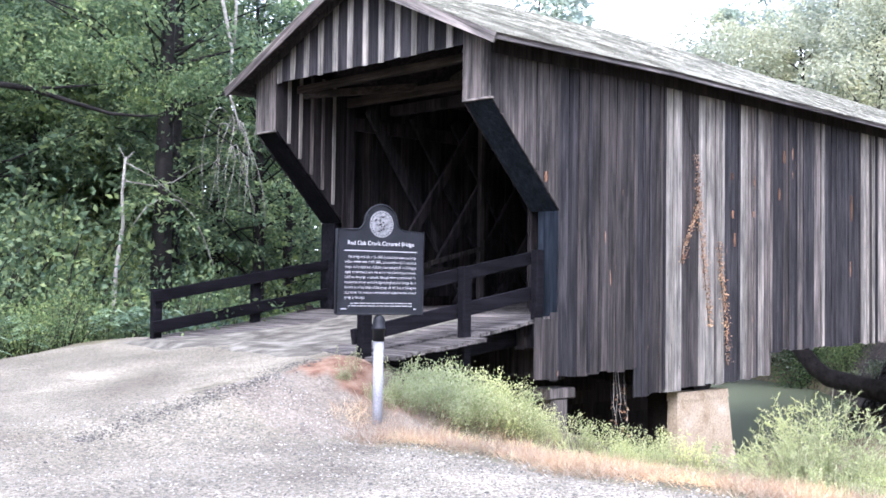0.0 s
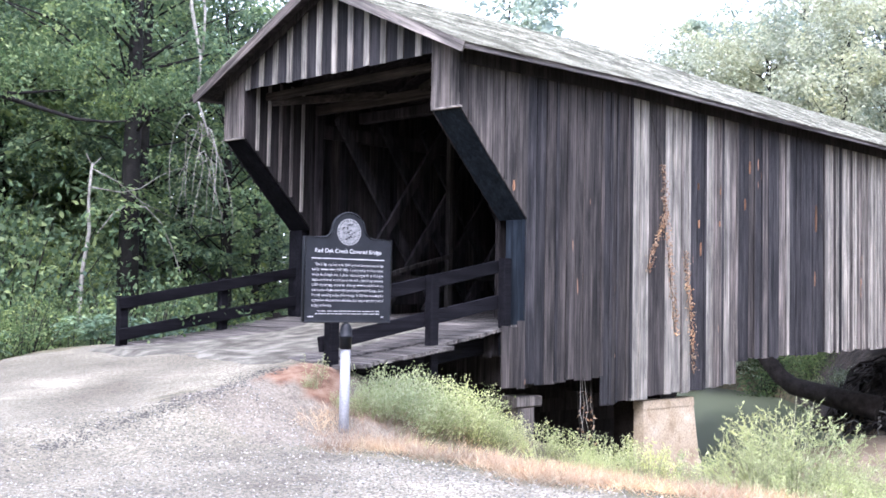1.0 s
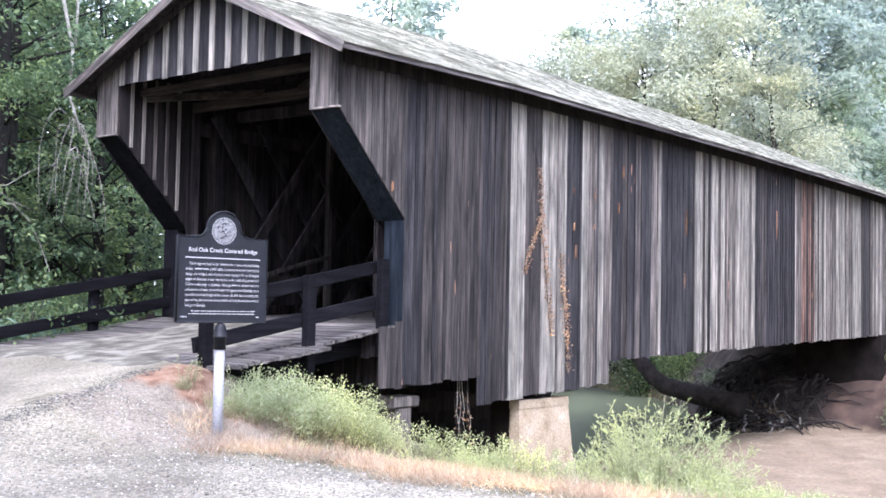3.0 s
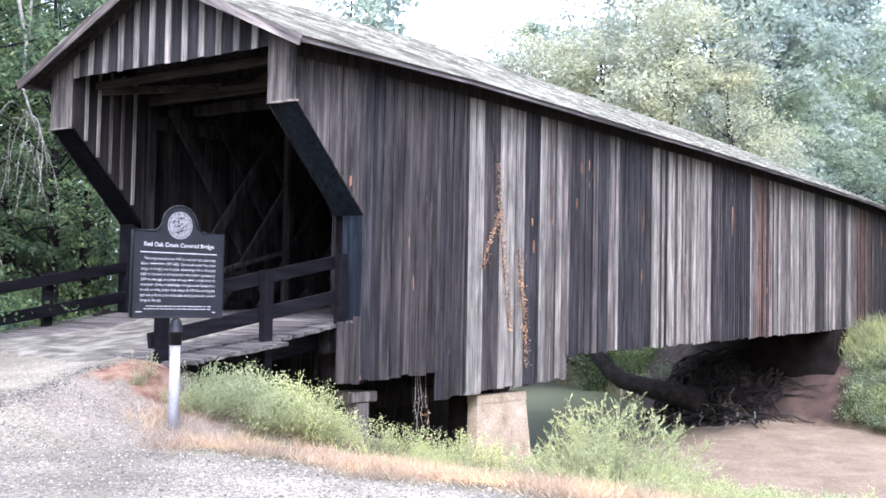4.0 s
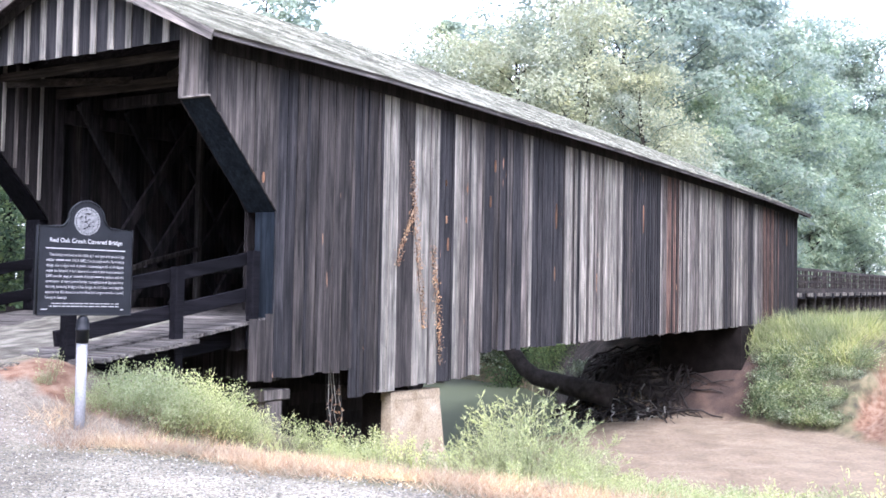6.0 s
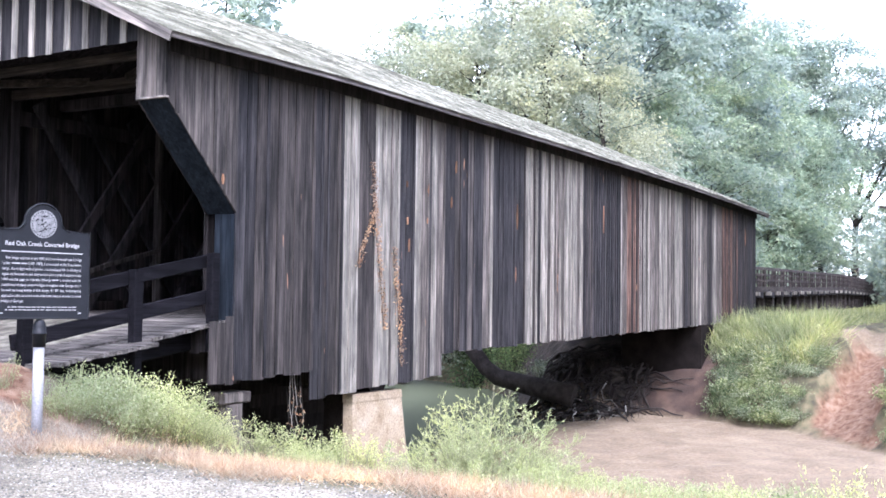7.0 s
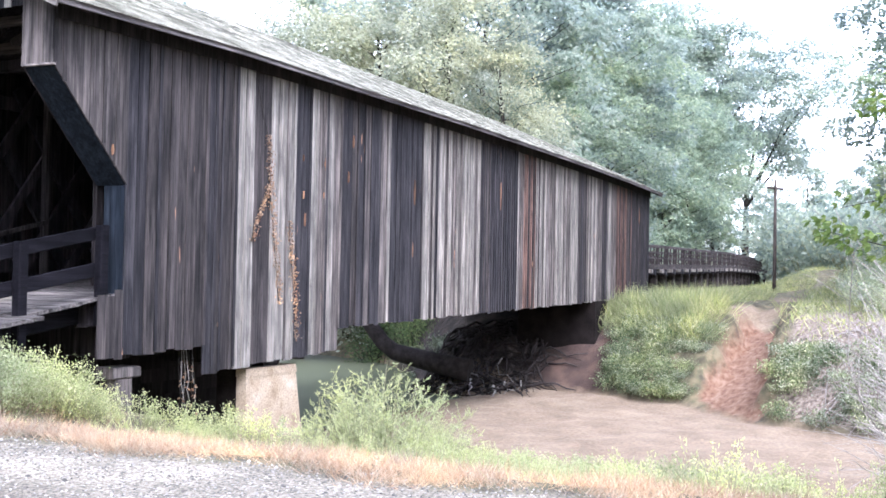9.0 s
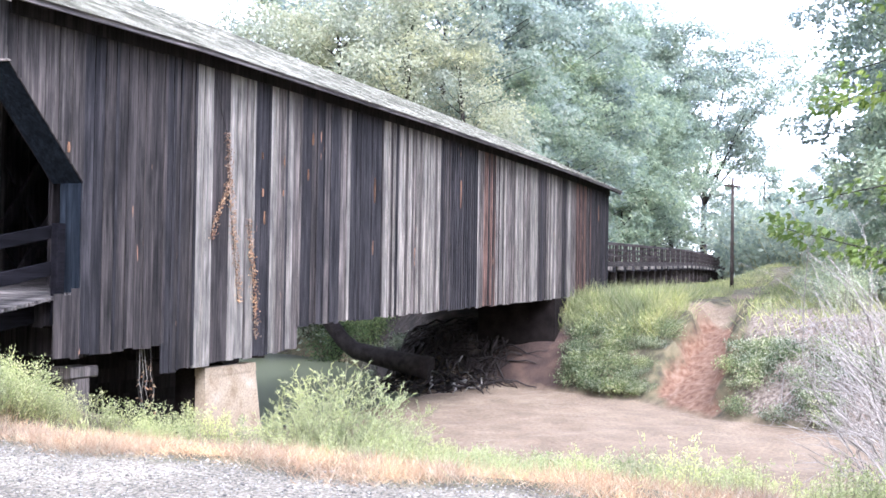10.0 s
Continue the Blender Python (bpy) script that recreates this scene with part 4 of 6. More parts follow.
# ---- historical marker ----
def marker():
    base = (-3.25, -1.24, 0.13)
    t = thing("historical_marker", "black cast metal historical marker on a grey post beside the road", "historical marker", at=base)
    tubes("post", [[((0, 0, -0.3), 0.062), ((0, 0, 1.07), 0.062)]], POST_GREY, t, 16, "pale grey round metal post")
    tubes("collar", [[((0, 0, 1.03), 0.074), ((0, 0, 1.17), 0.074), ((0, 0, 1.175), 0.084), ((0, 0, 1.195), 0.084), ((0, 0, 1.2), 0.076), ((0, 0, 1.27), 0.074), ((0, 0, 1.31), 0.064), ((0, 0, 1.34), 0.044), ((0, 0, 1.355), 0.018)]], SIGN_BLACK, t, 16, "black domed collar")
    # the plate: x along it, z up, seen from -y
    half, body, crest = 0.595, 1.02, 0.31
    out = [(-half, 0.0), (half, 0.0), (half, body)]
    curve = [(0.33, body), (0.30, body + 0.008), (0.25, body + 0.04), (0.215, body + 0.1)]
    arc = [(0.215 * math.cos(k * math.pi / 12), body + 0.11 + 0.2 * math.sin(k * math.pi / 12)) for k in range(13)]
    ring = out + curve + arc + [(-x, z) for x, z in reversed(curve)] + [(-half, body)]
    yaw = Matrix.Translation((0.0, 0.0, 1.36)) @ Matrix.Rotation(radians(-41 + 28), 4, "Z")

    def plate(points, y0, y1, name, mat, label=""):
        n = len(points)
        vs = [(x, y0, z) for x, z in points] + [(x, y1, z) for x, z in points]
        fs = [tuple(range(n)), tuple(range(2 * n - 1, n - 1, -1))] + [(i, n + i, n + (i + 1) % n, (i + 1) % n) for i in range(n)]
        ob = new(name, link_mesh(name, vs, fs, mat))
        ob.parent = t
        ob.matrix_local = yaw
        if label:
            ob["label"] = label
        return ob

    pl = plate(ring, -0.03, 0.03, "plate", SIGN_BLACK, "black plate with an arched crest")
    edge = [[((x, -0.035, z), 0.012) for x, z in ring + ring[:1]]]
    rim = tubes("rim", edge, SIGN_BLACK, t, 5)
    rim.matrix_local = yaw

    def flat(name, pts, y, mat, label=""):
        ob = new(name, link_mesh(name, [(x, y, z) for x, z in pts], [tuple(range(len(pts)))], mat))
        ob.parent = t
        ob.matrix_local = yaw
        if label:
            ob["label"] = label

    disc = lambda r, n=28: [(r * math.cos(k * math.tau / n), body + 0.075 + r * math.sin(k * math.tau / n)) for k in range(n)]
    flat("seal", disc(0.165), -0.034, SEAL_GREY, "round silver seal with dark relief")
    r2 = random.Random(8)
    for k in range(30):
        a = k * math.tau / 30
        c = (0.142 * math.cos(a), body + 0.075 + 0.142 * math.sin(a))
        flat("seal_mark", [(c[0] + 0.009 * math.cos(b), c[1] + 0.009 * math.sin(b)) for b in (0, 1.6, 3.1, 4.7)], -0.0365, SIGN_BLACK)
    for k in range(26):
        a, q = r2.uniform(0, math.tau), 0.1 * r2.uniform(0, 1) ** 0.7
        cx, cz, w, h = q * math.cos(a), body + 0.075 + q * math.sin(a), r2.uniform(0.008, 0.03), r2.uniform(0.004, 0.012)
        tilt = r2.uniform(-0.8, 0.8)
        pts = []
        for m in range(7):
            u, v = w * math.cos(m * math.tau / 7) * r2.uniform(0.6, 1.1), h * math.sin(m * math.tau / 7) * r2.uniform(0.6, 1.1)
            pts.append((cx + u * math.cos(tilt) - v * math.sin(tilt), cz + u * math.sin(tilt) + v * math.cos(tilt)))
        flat("seal_relief", pts, -0.0365 - 0.0002 * k, SIGN_BLACK)
    font = bpy.data.curves.new("title", "FONT")
    font.body, font.size, font.align_x = "Red Oak Creek Covered Bridge", 0.07, "CENTER"
    font.offset = 0.001
    tmp = bpy.data.objects.new("title", font)
    me = bpy.data.meshes.new_from_object(tmp)
    bpy.data.objects.remove(tmp)
    me.materials.append(SIGN_WHITE)
    ti = new("title", me)
    ti.parent = t
    ti.matrix_local = yaw @ pose(0, -0.0345, body - 0.185, 90, 0, 0)
    bar = lambda x0, x1, z, h: flat("line_of_text", [(x0, z), (x1, z), (x1, z + h), (x0, z + h)], -0.0345, SIGN_WHITE)
    flat("rule", [(-0.5, body - 0.262), (0.5, body - 0.262), (0.5, body - 0.25), (-0.5, body - 0.25)], -0.0345, SIGN_WHITE)
    # a None stands for a person's name, kept as plain bars
    lines = (("This bridge was built in the 1840s by freed slave and noted bridge",), ("builder", None, "(1807-1885). Constructed on the Town lattice"),
             ("design, the bridge's web of planks crisscrossing at 45- to 60-degree",), ("angles are fastened at each intersection with a total of approximately",),
             ("2,500 wooden pegs, or trunnels. Although", None, "is credited with the"), ("construction of many covered bridges throughout west Georgia, this is",),
             ("his only surviving bridge of this design. At 391 feet, including the",), ("approaches, this structure is the oldest and longest wooden covered",), ("bridge in Georgia.",))

    def lettered(text, size):
        cu = bpy.data.curves.new("line_of_text", "FONT")
        cu.body, cu.size, cu.offset, cu.resolution_u = text, size, 0.0002, 2
        holder = bpy.data.objects.new("line_of_text", cu)
        me = bpy.data.meshes.new_from_object(holder)
        bpy.data.objects.remove(holder)
        me.materials.append(SIGN_WHITE)
        return me, max(v.co.x for v in me.vertices)

    for i, line in enumerate(lines):
        z, left = body - 0.343 - i * 0.0615, (-0.45 if i == 0 else -0.49)
        runs = [lettered(text, 0.046) if text else (None, 0.24 if i == 1 else 0.1) for text in line]
        total = sum(w for _, w in runs) + 0.02 * (len(runs) - 1)
        k = (0.49 - left) / total if i < 8 else 0.82
        x = left
        for me, w in runs:
            if me:
                ob = new("line_of_text", me)
                ob.parent = t
                ob.matrix_local = yaw @ pose(x, -0.0345, z, 90, 0, 0) @ Matrix.Diagonal((k, 1, 1, 1))
            else:
                bar(x, x + w * k * 0.55, z + 0.008, 0.013)
                bar(x + w * k * 0.62, x + w * k, z + 0.008, 0.013)
            x += (w + 0.02) * k
    for i in range(2):
        x = -0.44 + 0.03 * (1 - i)
        while x < 0.42:
            w = r2.uniform(0.02, 0.08)
            bar(x, min(x + w, 0.44), body - 0.895 - i * 0.032, 0.01)
            x += w + 0.014
    bar(-0.54, -0.46, body - 0.965, 0.013)
    bar(0.46, 0.5, body - 0.965, 0.013)


marker()


# ---- far trestle ----
trestle = thing("trestle_approach", "long dark timber trestle approach with post-and-rail sides", "trestle bridge")


def tz(x):
    return min(2.5 + 0.016 * (x - 34), 3.0 + 0.002 * (x - 65))


def ty(x):
    return 0.07 * max(x - 36, 0)


for a, b in ((33.8, 36.0), (36.0, 65.0), (65.0, 100.0)):
    hexa("deck", [(a, 0.35 + ty(a), tz(a) - 0.22), (b, 0.35 + ty(b), tz(b) - 0.22), (b, 5.8 + ty(b), tz(b) - 0.22), (a, 5.8 + ty(a), tz(a) - 0.22)],
         [(a, 0.35 + ty(a), tz(a)), (b, 0.35 + ty(b), tz(b)), (b, 5.8 + ty(b), tz(b)), (a, 5.8 + ty(a), tz(a))], TRESTLE, trestle)
for i in range(27):
    x = 35.2 + i * 2.4
    yy = ty(x)
    for y in (0.5 + yy, 5.6 + yy):
        beam("rail_post", (x, y, tz(x) - 0.2), (x, y, tz(x) + 0.84), 0.15, 0.15, TRESTLE, trestle, (0, 1, 0))
        beam("support_post", (x + 0.4, y + 0.25, float(ground_z(x, y)) - 0.3), (x + 0.4, y + 0.25, tz(x) - 0.2), 0.3, 0.3, TRESTLE, trestle, (0, 1, 0))
        if i < 26:
            y2 = y - yy + ty(x + 2.4)
            for dz, rh in ((0.26, 0.08), (0.52, 0.08), (0.78, 0.13)):
                beam("rail", (x, y - 0.09, tz(x) + dz), (x + 2.4, y2 - 0.09, tz(x + 2.4) + dz), 0.05, rh, TRESTLE, trestle)
            for k in (0.6, 1.2, 1.8):
                beam("baluster", (x + k, y - 0.04, tz(x) + 0.02), (x + k, y - 0.04, tz(x) + 0.76), 0.06, 0.06, TRESTLE, trestle, (0, 1, 0))
    beam("support_post", (x + 0.4, 3.05 + yy, float(ground_z(x, 3)) - 0.3), (x + 0.4, 3.05 + yy, tz(x) - 0.3), 0.34, 0.34, TRESTLE, trestle, (0, 1, 0))
    beam("cap_beam", (x + 0.4, 0.17 + yy, tz(x) - 0.35), (x + 0.4, 5.9 + yy, tz(x) - 0.35), 0.2, 0.24, WOOD_DARK, trestle)
    beam("joist_end", (x, 0.2 + yy, tz(x) - 0.3), (x, 0.5 + yy, tz(x) - 0.3), 0.14, 0.17, WOOD_LIGHT, trestle)

pole = thing("utility_pole", "brown wooden utility pole beside the trestle", "utility pole", at=(45, -3.39, 1.2))
tubes("shaft", [[((0, 0, -0.3), 0.1), ((0, 0, 3), 0.085), ((0, 0, 5.7), 0.07)]], POLE, pole, 10)
beam("crossarm", (-0.5, 0.3, 5.3), (0.5, -0.3, 5.3), 0.09, 0.1, POLE, pole)


# ---- vegetation ----
def tree(name, seed, height, spread, base, leaves, size, leaf_mat, bark_mat=None, trunk=0.22, label="", lean=0.0, clumps=34, puff=(0.2, 0.38), flat=0.62, sprays=5, thick=0.14, level=0.6):
    """A tapered trunk, limbs and an uneven crown of single leaves in clumps."""
    r = np.random.default_rng(seed)
    rr = random.Random(seed)
    ob = tagged(new(name), label, "tree", "woodland trees")
    crown_low = height * base
    bend = [Vector((rr.uniform(-0.3, 0.3) * k + lean * k * k, rr.uniform(-0.3, 0.3) * k, 0)) for k in (0, 0.3, 0.6, 1.0)]
    path = [(bend[i] + Vector((0, 0, height * f)), trunk * q) for i, (f, q) in enumerate(((-0.02, 1.25), (0.3, 0.85), (0.62, 0.5), (0.93, 0.12)))]
    paths, centres = [path], []
    for k in range(clumps):
        f = base + (0.97 - base) * (k + rr.random()) / clumps
        a = rr.uniform(0, math.tau)
        prof = math.sin(math.pi * min(1, (f - base) / (1 - base) * 0.78 + 0.2)) ** 0.7
        d = spread * prof * rr.uniform(0.35, 1.0)
        start = Vector((bend[1].x * f, bend[1].y * f, height * max(f - 0.08, base * 0.8)))
        end = Vector((math.cos(a) * d + lean * f * f, math.sin(a) * d, height * f + rr.uniform(-0.3, 0.6)))
        mid = start.lerp(end, 0.5) + Vector((0, 0, rr.uniform(-0.2, 0.4)))
        rad = trunk * 0.26 * (1 - f * 0.7)
        paths.append([(start, rad), (mid, rad * 0.6), (end, rad * 0.2)])
        centres.append((end, spread * rr.uniform(*puff)))
    tubes("trunk", paths, bark_mat or BARK, ob, 5)
    per = leaves // (clumps * sprays)
    pts, dirs = [], []
    for c, rad in centres:
        for _ in range(sprays):
            # a layered spray: a thin dish of leaves that droops towards its rim
            u = r.normal(size=3)
            u /= np.linalg.norm(u)
            rs = rad * r.uniform(0.38, 0.68)
            mid = np.array(c) + u * rad * 0.72 * np.array([1, 1, flat * 1.25])
            a, q = r.uniform(0, math.tau, per), r.uniform(0, 1, per) ** 0.6
            rim = np.stack([np.cos(a), np.sin(a), np.zeros(per)], 1)
            lean_ = u[:2] * 0.35
            p = mid + rim * (q * rs)[:, None]
            p[:, 2] += r.normal(size=per) * rs * thick - 0.3 * rs * q ** 2 - (rim[:, 0] * lean_[0] + rim[:, 1] * lean_[1]) * q * rs
            pts.append(p)
            dirs.append(rim + r.normal(size=(per, 3)) * 0.55)
    me = leaf_mesh("crown", np.concatenate(pts), np.concatenate(dirs), size, size * 0.55, leaf_mat, r, 0.25, level)
    cr = new("crown", me)
    cr.parent = ob
    return ob


def spreading_tree(seed, height, spread, leaves, size, leaf_mat, label, trunk=0.35, fork=0.4):
    """A trunk that forks into long rising limbs, each set with drooping leaf sprays; sky shows between them."""
    r, rr = np.random.default_rng(seed), random.Random(seed)
    ob = tagged(new("broadleaf_tree"), label, "tree", "woodland trees")
    paths = [[((0, 0, -0.3), trunk * 1.3), ((0.1, 0, height * fork * 0.5), trunk), ((0, 0.1, height * fork), trunk * 0.8)]]
    ends = []
    for k in range(11):
        a = k * math.tau / 11 * 2.6 + rr.uniform(-0.3, 0.3)
        out, up = spread * rr.uniform(0.55, 1.0), height * rr.uniform(fork + 0.12, 0.98)
        d = Vector((math.cos(a), math.sin(a), 0))
        p0, p2 = Vector((0, 0, height * fork * rr.uniform(0.75, 1.05))), d * out + Vector((0, 0, up))
        p1 = p0.lerp(p2, 0.5) + Vector((0, 0, rr.uniform(-0.02, 0.1) * height)) + Vector((rr.uniform(-1, 1), rr.uniform(-1, 1), 0)) * 0.5
        at = lambda f: p0 * (1 - f) ** 2 + p1 * 2 * f * (1 - f) + p2 * f * f
        paths.append([(at(f), trunk * 0.42 * (1 - 0.85 * f)) for f in (0, 0.25, 0.5, 0.75, 1.0)])
        for f in (0.45, 0.6, 0.72, 0.84, 0.93, 1.0):
            q = at(f) + Vector((rr.gauss(0, 1), rr.gauss(0, 1), rr.gauss(0, 0.7))) * 0.13 * spread
            paths.append([(at(f - 0.05), trunk * 0.1), (q, 0.02)])
            ends.append(q)
    tubes("trunk", paths, BARK, ob, 6)
    per = leaves // (len(ends) * 5)
    pts, dirs = [], []
    for c in ends:
        for _ in range(5):
            rs = spread * r.uniform(0.08, 0.15)
            mid = np.array(c) + r.normal(size=3) * spread * np.array([0.09, 0.09, 0.06])
            a, q = r.uniform(0, math.tau, per), r.uniform(0, 1, per) ** 0.55
            rim = np.stack([np.cos(a), np.sin(a), np.zeros(per)], 1)
            p = mid + rim * (q * rs)[:, None]
            p[:, 2] += r.normal(size=per) * rs * 0.2 - 0.35 * rs * q ** 2
            pts.append(p)
            dirs.append(rim + r.normal(size=(per, 3)) * 0.5)
    cr = new("crown", leaf_mesh("crown", np.concatenate(pts), np.concatenate(dirs), size, size * 0.55, leaf_mat, r, 0.25, 0.4))
    cr.parent = ob
    return ob


def shrub(name, seed, height, spread, stems, leaves, size, leaf_mat, label, category="shrub", group="", upright=0.6, width=0.5, feathery=False, scatter=0.16):
    """Thin stems from one foot, with leaves along them."""
    r = np.random.default_rng(seed)
    rr = random.Random(seed)
    ob = tagged(new(name), label, category, group)
    paths, pts, dirs = [], [], []
    per = leaves // stems
    for _ in range(stems):
        a, q = rr.uniform(0, math.tau), rr.uniform(0, 1) ** 0.6
        h = height * rr.uniform(0.5, 1.0) * (1 - 0.35 * q)
        foot = Vector((math.cos(a), math.sin(a), 0)) * q * spread * 0.45
        tip = Vector((math.cos(a), math.sin(a), 0)) * q * spread * (1.25 - 0.6 * upright) + Vector((rr.uniform(-0.1, 0.1), rr.uniform(-0.1, 0.1), h))
        mid = foot.lerp(tip, 0.5) + Vector((0, 0, 0.12 * h))
        paths.append([(foot - Vector((0, 0, 0.1)), 0.008 * height + 0.002), (mid, 0.005 * height + 0.001), (tip, 0.002)])
        t = r.uniform(0.12, 1.0, per)[:, None] ** 0.8
        f_, m_, e_ = (np.array(v) for v in (foot, mid, tip))
        p = (1 - t) ** 2 * f_ + 2 * t * (1 - t) * m_ + t * t * e_
        if feathery:
            off = r.normal(size=(per, 3)) * (0.06 + 0.06 * spread) * (1.15 - t)
            dirs.append(off * 4 + (e_ - f_) * 0.4 + r.normal(size=(per, 3)) * 0.25)
        else:
            off = r.normal(size=(per, 3)) * (scatter * spread) * (0.35 + 0.8 * np.sin(math.pi * t * 0.9))
            dirs.append(off * 2 / spread + r.normal(size=(per, 3)) * 0.5 + np.array([0, 0, 0.15]))
        pts.append(p + off)
    bw = tubes("branchwork", paths, WEED_STEM if leaf_mat in (WEED, WEED_PALE, STRAW, LEAF_FAR, LEAF_TRACK, LEAF_BANK, LEAF_BRUSH) else BARK, ob, 3)
    tagged(bw, "many thin stems", kind="stuff")
    cr = new("leafage", leaf_mesh("leafage", np.concatenate(pts), np.concatenate(dirs), size, size * width, leaf_mat, r, 0.1))
    cr.parent = ob
    tagged(cr, "many small leaves", kind="stuff")
    return ob


def plant(ob, spots, seed, smin=0.85, smax=1.2):
    """The first spot takes the thing itself, the others copies of it."""
    rr = random.Random(seed)
    for i, (x, y, *s) in enumerate(spots):
        k = s[0] if s else rr.uniform(smin, smax)
        z = float(ground_z(x, y)) - 0.05 if len(s) < 2 else s[1]
        m = Matrix.Translation((x, y, z)) @ Matrix.Rotation(rr.uniform(0, 6.28), 4, "Z")
        c = ob if i == len(spots) - 1 else copy_thing(ob, m)
        c.matrix_basis = m @ Matrix.Diagonal((k, k, k, 1))


dark_tree = tree("broadleaf_tree", 11, 15, 4.2, 0.18, 13500, 0.16, LEAF_DARK, BARK_DARK, clumps=46, puff=(0.2, 0.34), flat=0.42, label="dark green broadleaf tree in the woods beside the road")
road_tree = tree("broadleaf_tree", 16, 16, 4.6, 0.44, 20000, 0.13, LEAF_DARK, BARK_DARK, clumps=46, puff=(0.2, 0.34), flat=0.4, trunk=0.25, label="tall tree with a thick dark trunk beside the road")
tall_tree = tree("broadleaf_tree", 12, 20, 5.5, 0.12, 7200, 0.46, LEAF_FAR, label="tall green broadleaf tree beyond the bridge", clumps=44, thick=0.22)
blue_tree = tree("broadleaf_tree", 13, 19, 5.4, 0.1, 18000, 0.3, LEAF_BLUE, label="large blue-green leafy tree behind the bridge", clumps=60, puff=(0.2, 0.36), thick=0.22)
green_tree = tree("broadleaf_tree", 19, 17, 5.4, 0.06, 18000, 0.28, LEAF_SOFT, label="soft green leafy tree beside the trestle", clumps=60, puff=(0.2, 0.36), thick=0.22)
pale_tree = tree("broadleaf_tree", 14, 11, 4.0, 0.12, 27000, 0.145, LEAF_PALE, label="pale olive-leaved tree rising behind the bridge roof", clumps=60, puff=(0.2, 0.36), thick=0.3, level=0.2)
bush_dark = shrub("woodland_shrub", 21, 2.2, 1.6, 30, 2200, 0.12, LEAF_MID, "green leafy shrub at the woodland edge", group="woodland shrubs", upright=0.2)
bush_deep = shrub("woodland_shrub", 22, 3.2, 2.0, 30, 2000, 0.13, LEAF_DARK, "dark green leafy shrub in the woods", group="woodland shrubs", upright=0.2)
plant(road_tree, [(0.65, 10.6, 1.0)], 12)
plant(dark_tree, [(-5.5, 13.5), (-2.2, 16.5), (2.4, 13.0), (5.5, 16), (9, 20), (3.6, 11.2, 0.8), (5.6, 12.6, 0.8), (7.6, 14.5, 0.8), (13, 22, 0.55), (17, 24, 0.55), (21, 25, 0.55), (25, 28, 0.55), (-4.5, 19), (1, 18)], 1)
deep_tree = tree("broadleaf_tree", 18, 15, 5.4, 0.03, 7500, 0.42, LEAF_DEEP, BARK_DARK, label="dense tree deep in the woods, leaf colour lightened for mist", clumps=44)
plant(deep_tree, [(-7, 22), (-1, 23), (4, 22), (9.5, 25), (-8, 29), (2, 28), (7, 30), (-3, 31), (12.5, 28, 0.8), (-4, 26.5), (1.5, 25), (6.5, 26), (-10, 25.5), (4, 32, 1.2), (-6, 33, 1.2), (-3, 20.5, 0.8), (0.6, 20.8, 0.8), (4, 20, 0.75), (7.5, 21, 0.8)], 24)
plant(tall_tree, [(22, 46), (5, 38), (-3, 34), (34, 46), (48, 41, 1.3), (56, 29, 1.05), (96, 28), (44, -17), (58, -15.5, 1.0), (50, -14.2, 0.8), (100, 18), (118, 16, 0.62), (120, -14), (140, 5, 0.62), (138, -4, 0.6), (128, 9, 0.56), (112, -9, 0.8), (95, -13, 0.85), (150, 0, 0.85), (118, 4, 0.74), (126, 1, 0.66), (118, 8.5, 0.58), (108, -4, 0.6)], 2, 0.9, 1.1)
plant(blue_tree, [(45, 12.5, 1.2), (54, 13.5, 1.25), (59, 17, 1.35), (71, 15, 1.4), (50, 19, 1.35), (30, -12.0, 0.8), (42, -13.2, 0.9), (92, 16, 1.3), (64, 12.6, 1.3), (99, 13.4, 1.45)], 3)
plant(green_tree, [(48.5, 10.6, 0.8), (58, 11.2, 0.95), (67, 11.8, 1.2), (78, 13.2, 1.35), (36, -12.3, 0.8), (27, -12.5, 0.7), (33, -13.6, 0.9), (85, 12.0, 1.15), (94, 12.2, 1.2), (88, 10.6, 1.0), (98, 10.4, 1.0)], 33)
plant(pale_tree, [(36.3, 14.1, 1.6), (34.6, 17.6, 1.6), (37.9, 11.3, 1.5), (39.4, 9.0, 1.15)], 4)
plant(spreading_tree(20, 26, 10.5, 24000, 0.34, LEAF_BLUE, "open-crowned tall tree with spreading limbs past the trestle"), [(108, 9.0, 1.0), (104, 14.5, 1.1)], 34)
plant(bush_dark, [(-8.5 + i * 0.95 + 0.3 * math.sin(5 * i), 7.9 + 0.6 * math.sin(2.1 * i), (0.56 if i < 8 else 0.8) + 0.16 * math.sin(3.3 * i)) for i in range(14)] + [(35 + 1.3 * i, 13.2 + 1.0 * math.sin(3 * i) + 0.25 * i, 1.0) for i in range(7)] + [(31 + 1.2 * i, 9.5 + 0.6 * i, 0.8) for i in range(5)], 5, 0.6, 1.0)
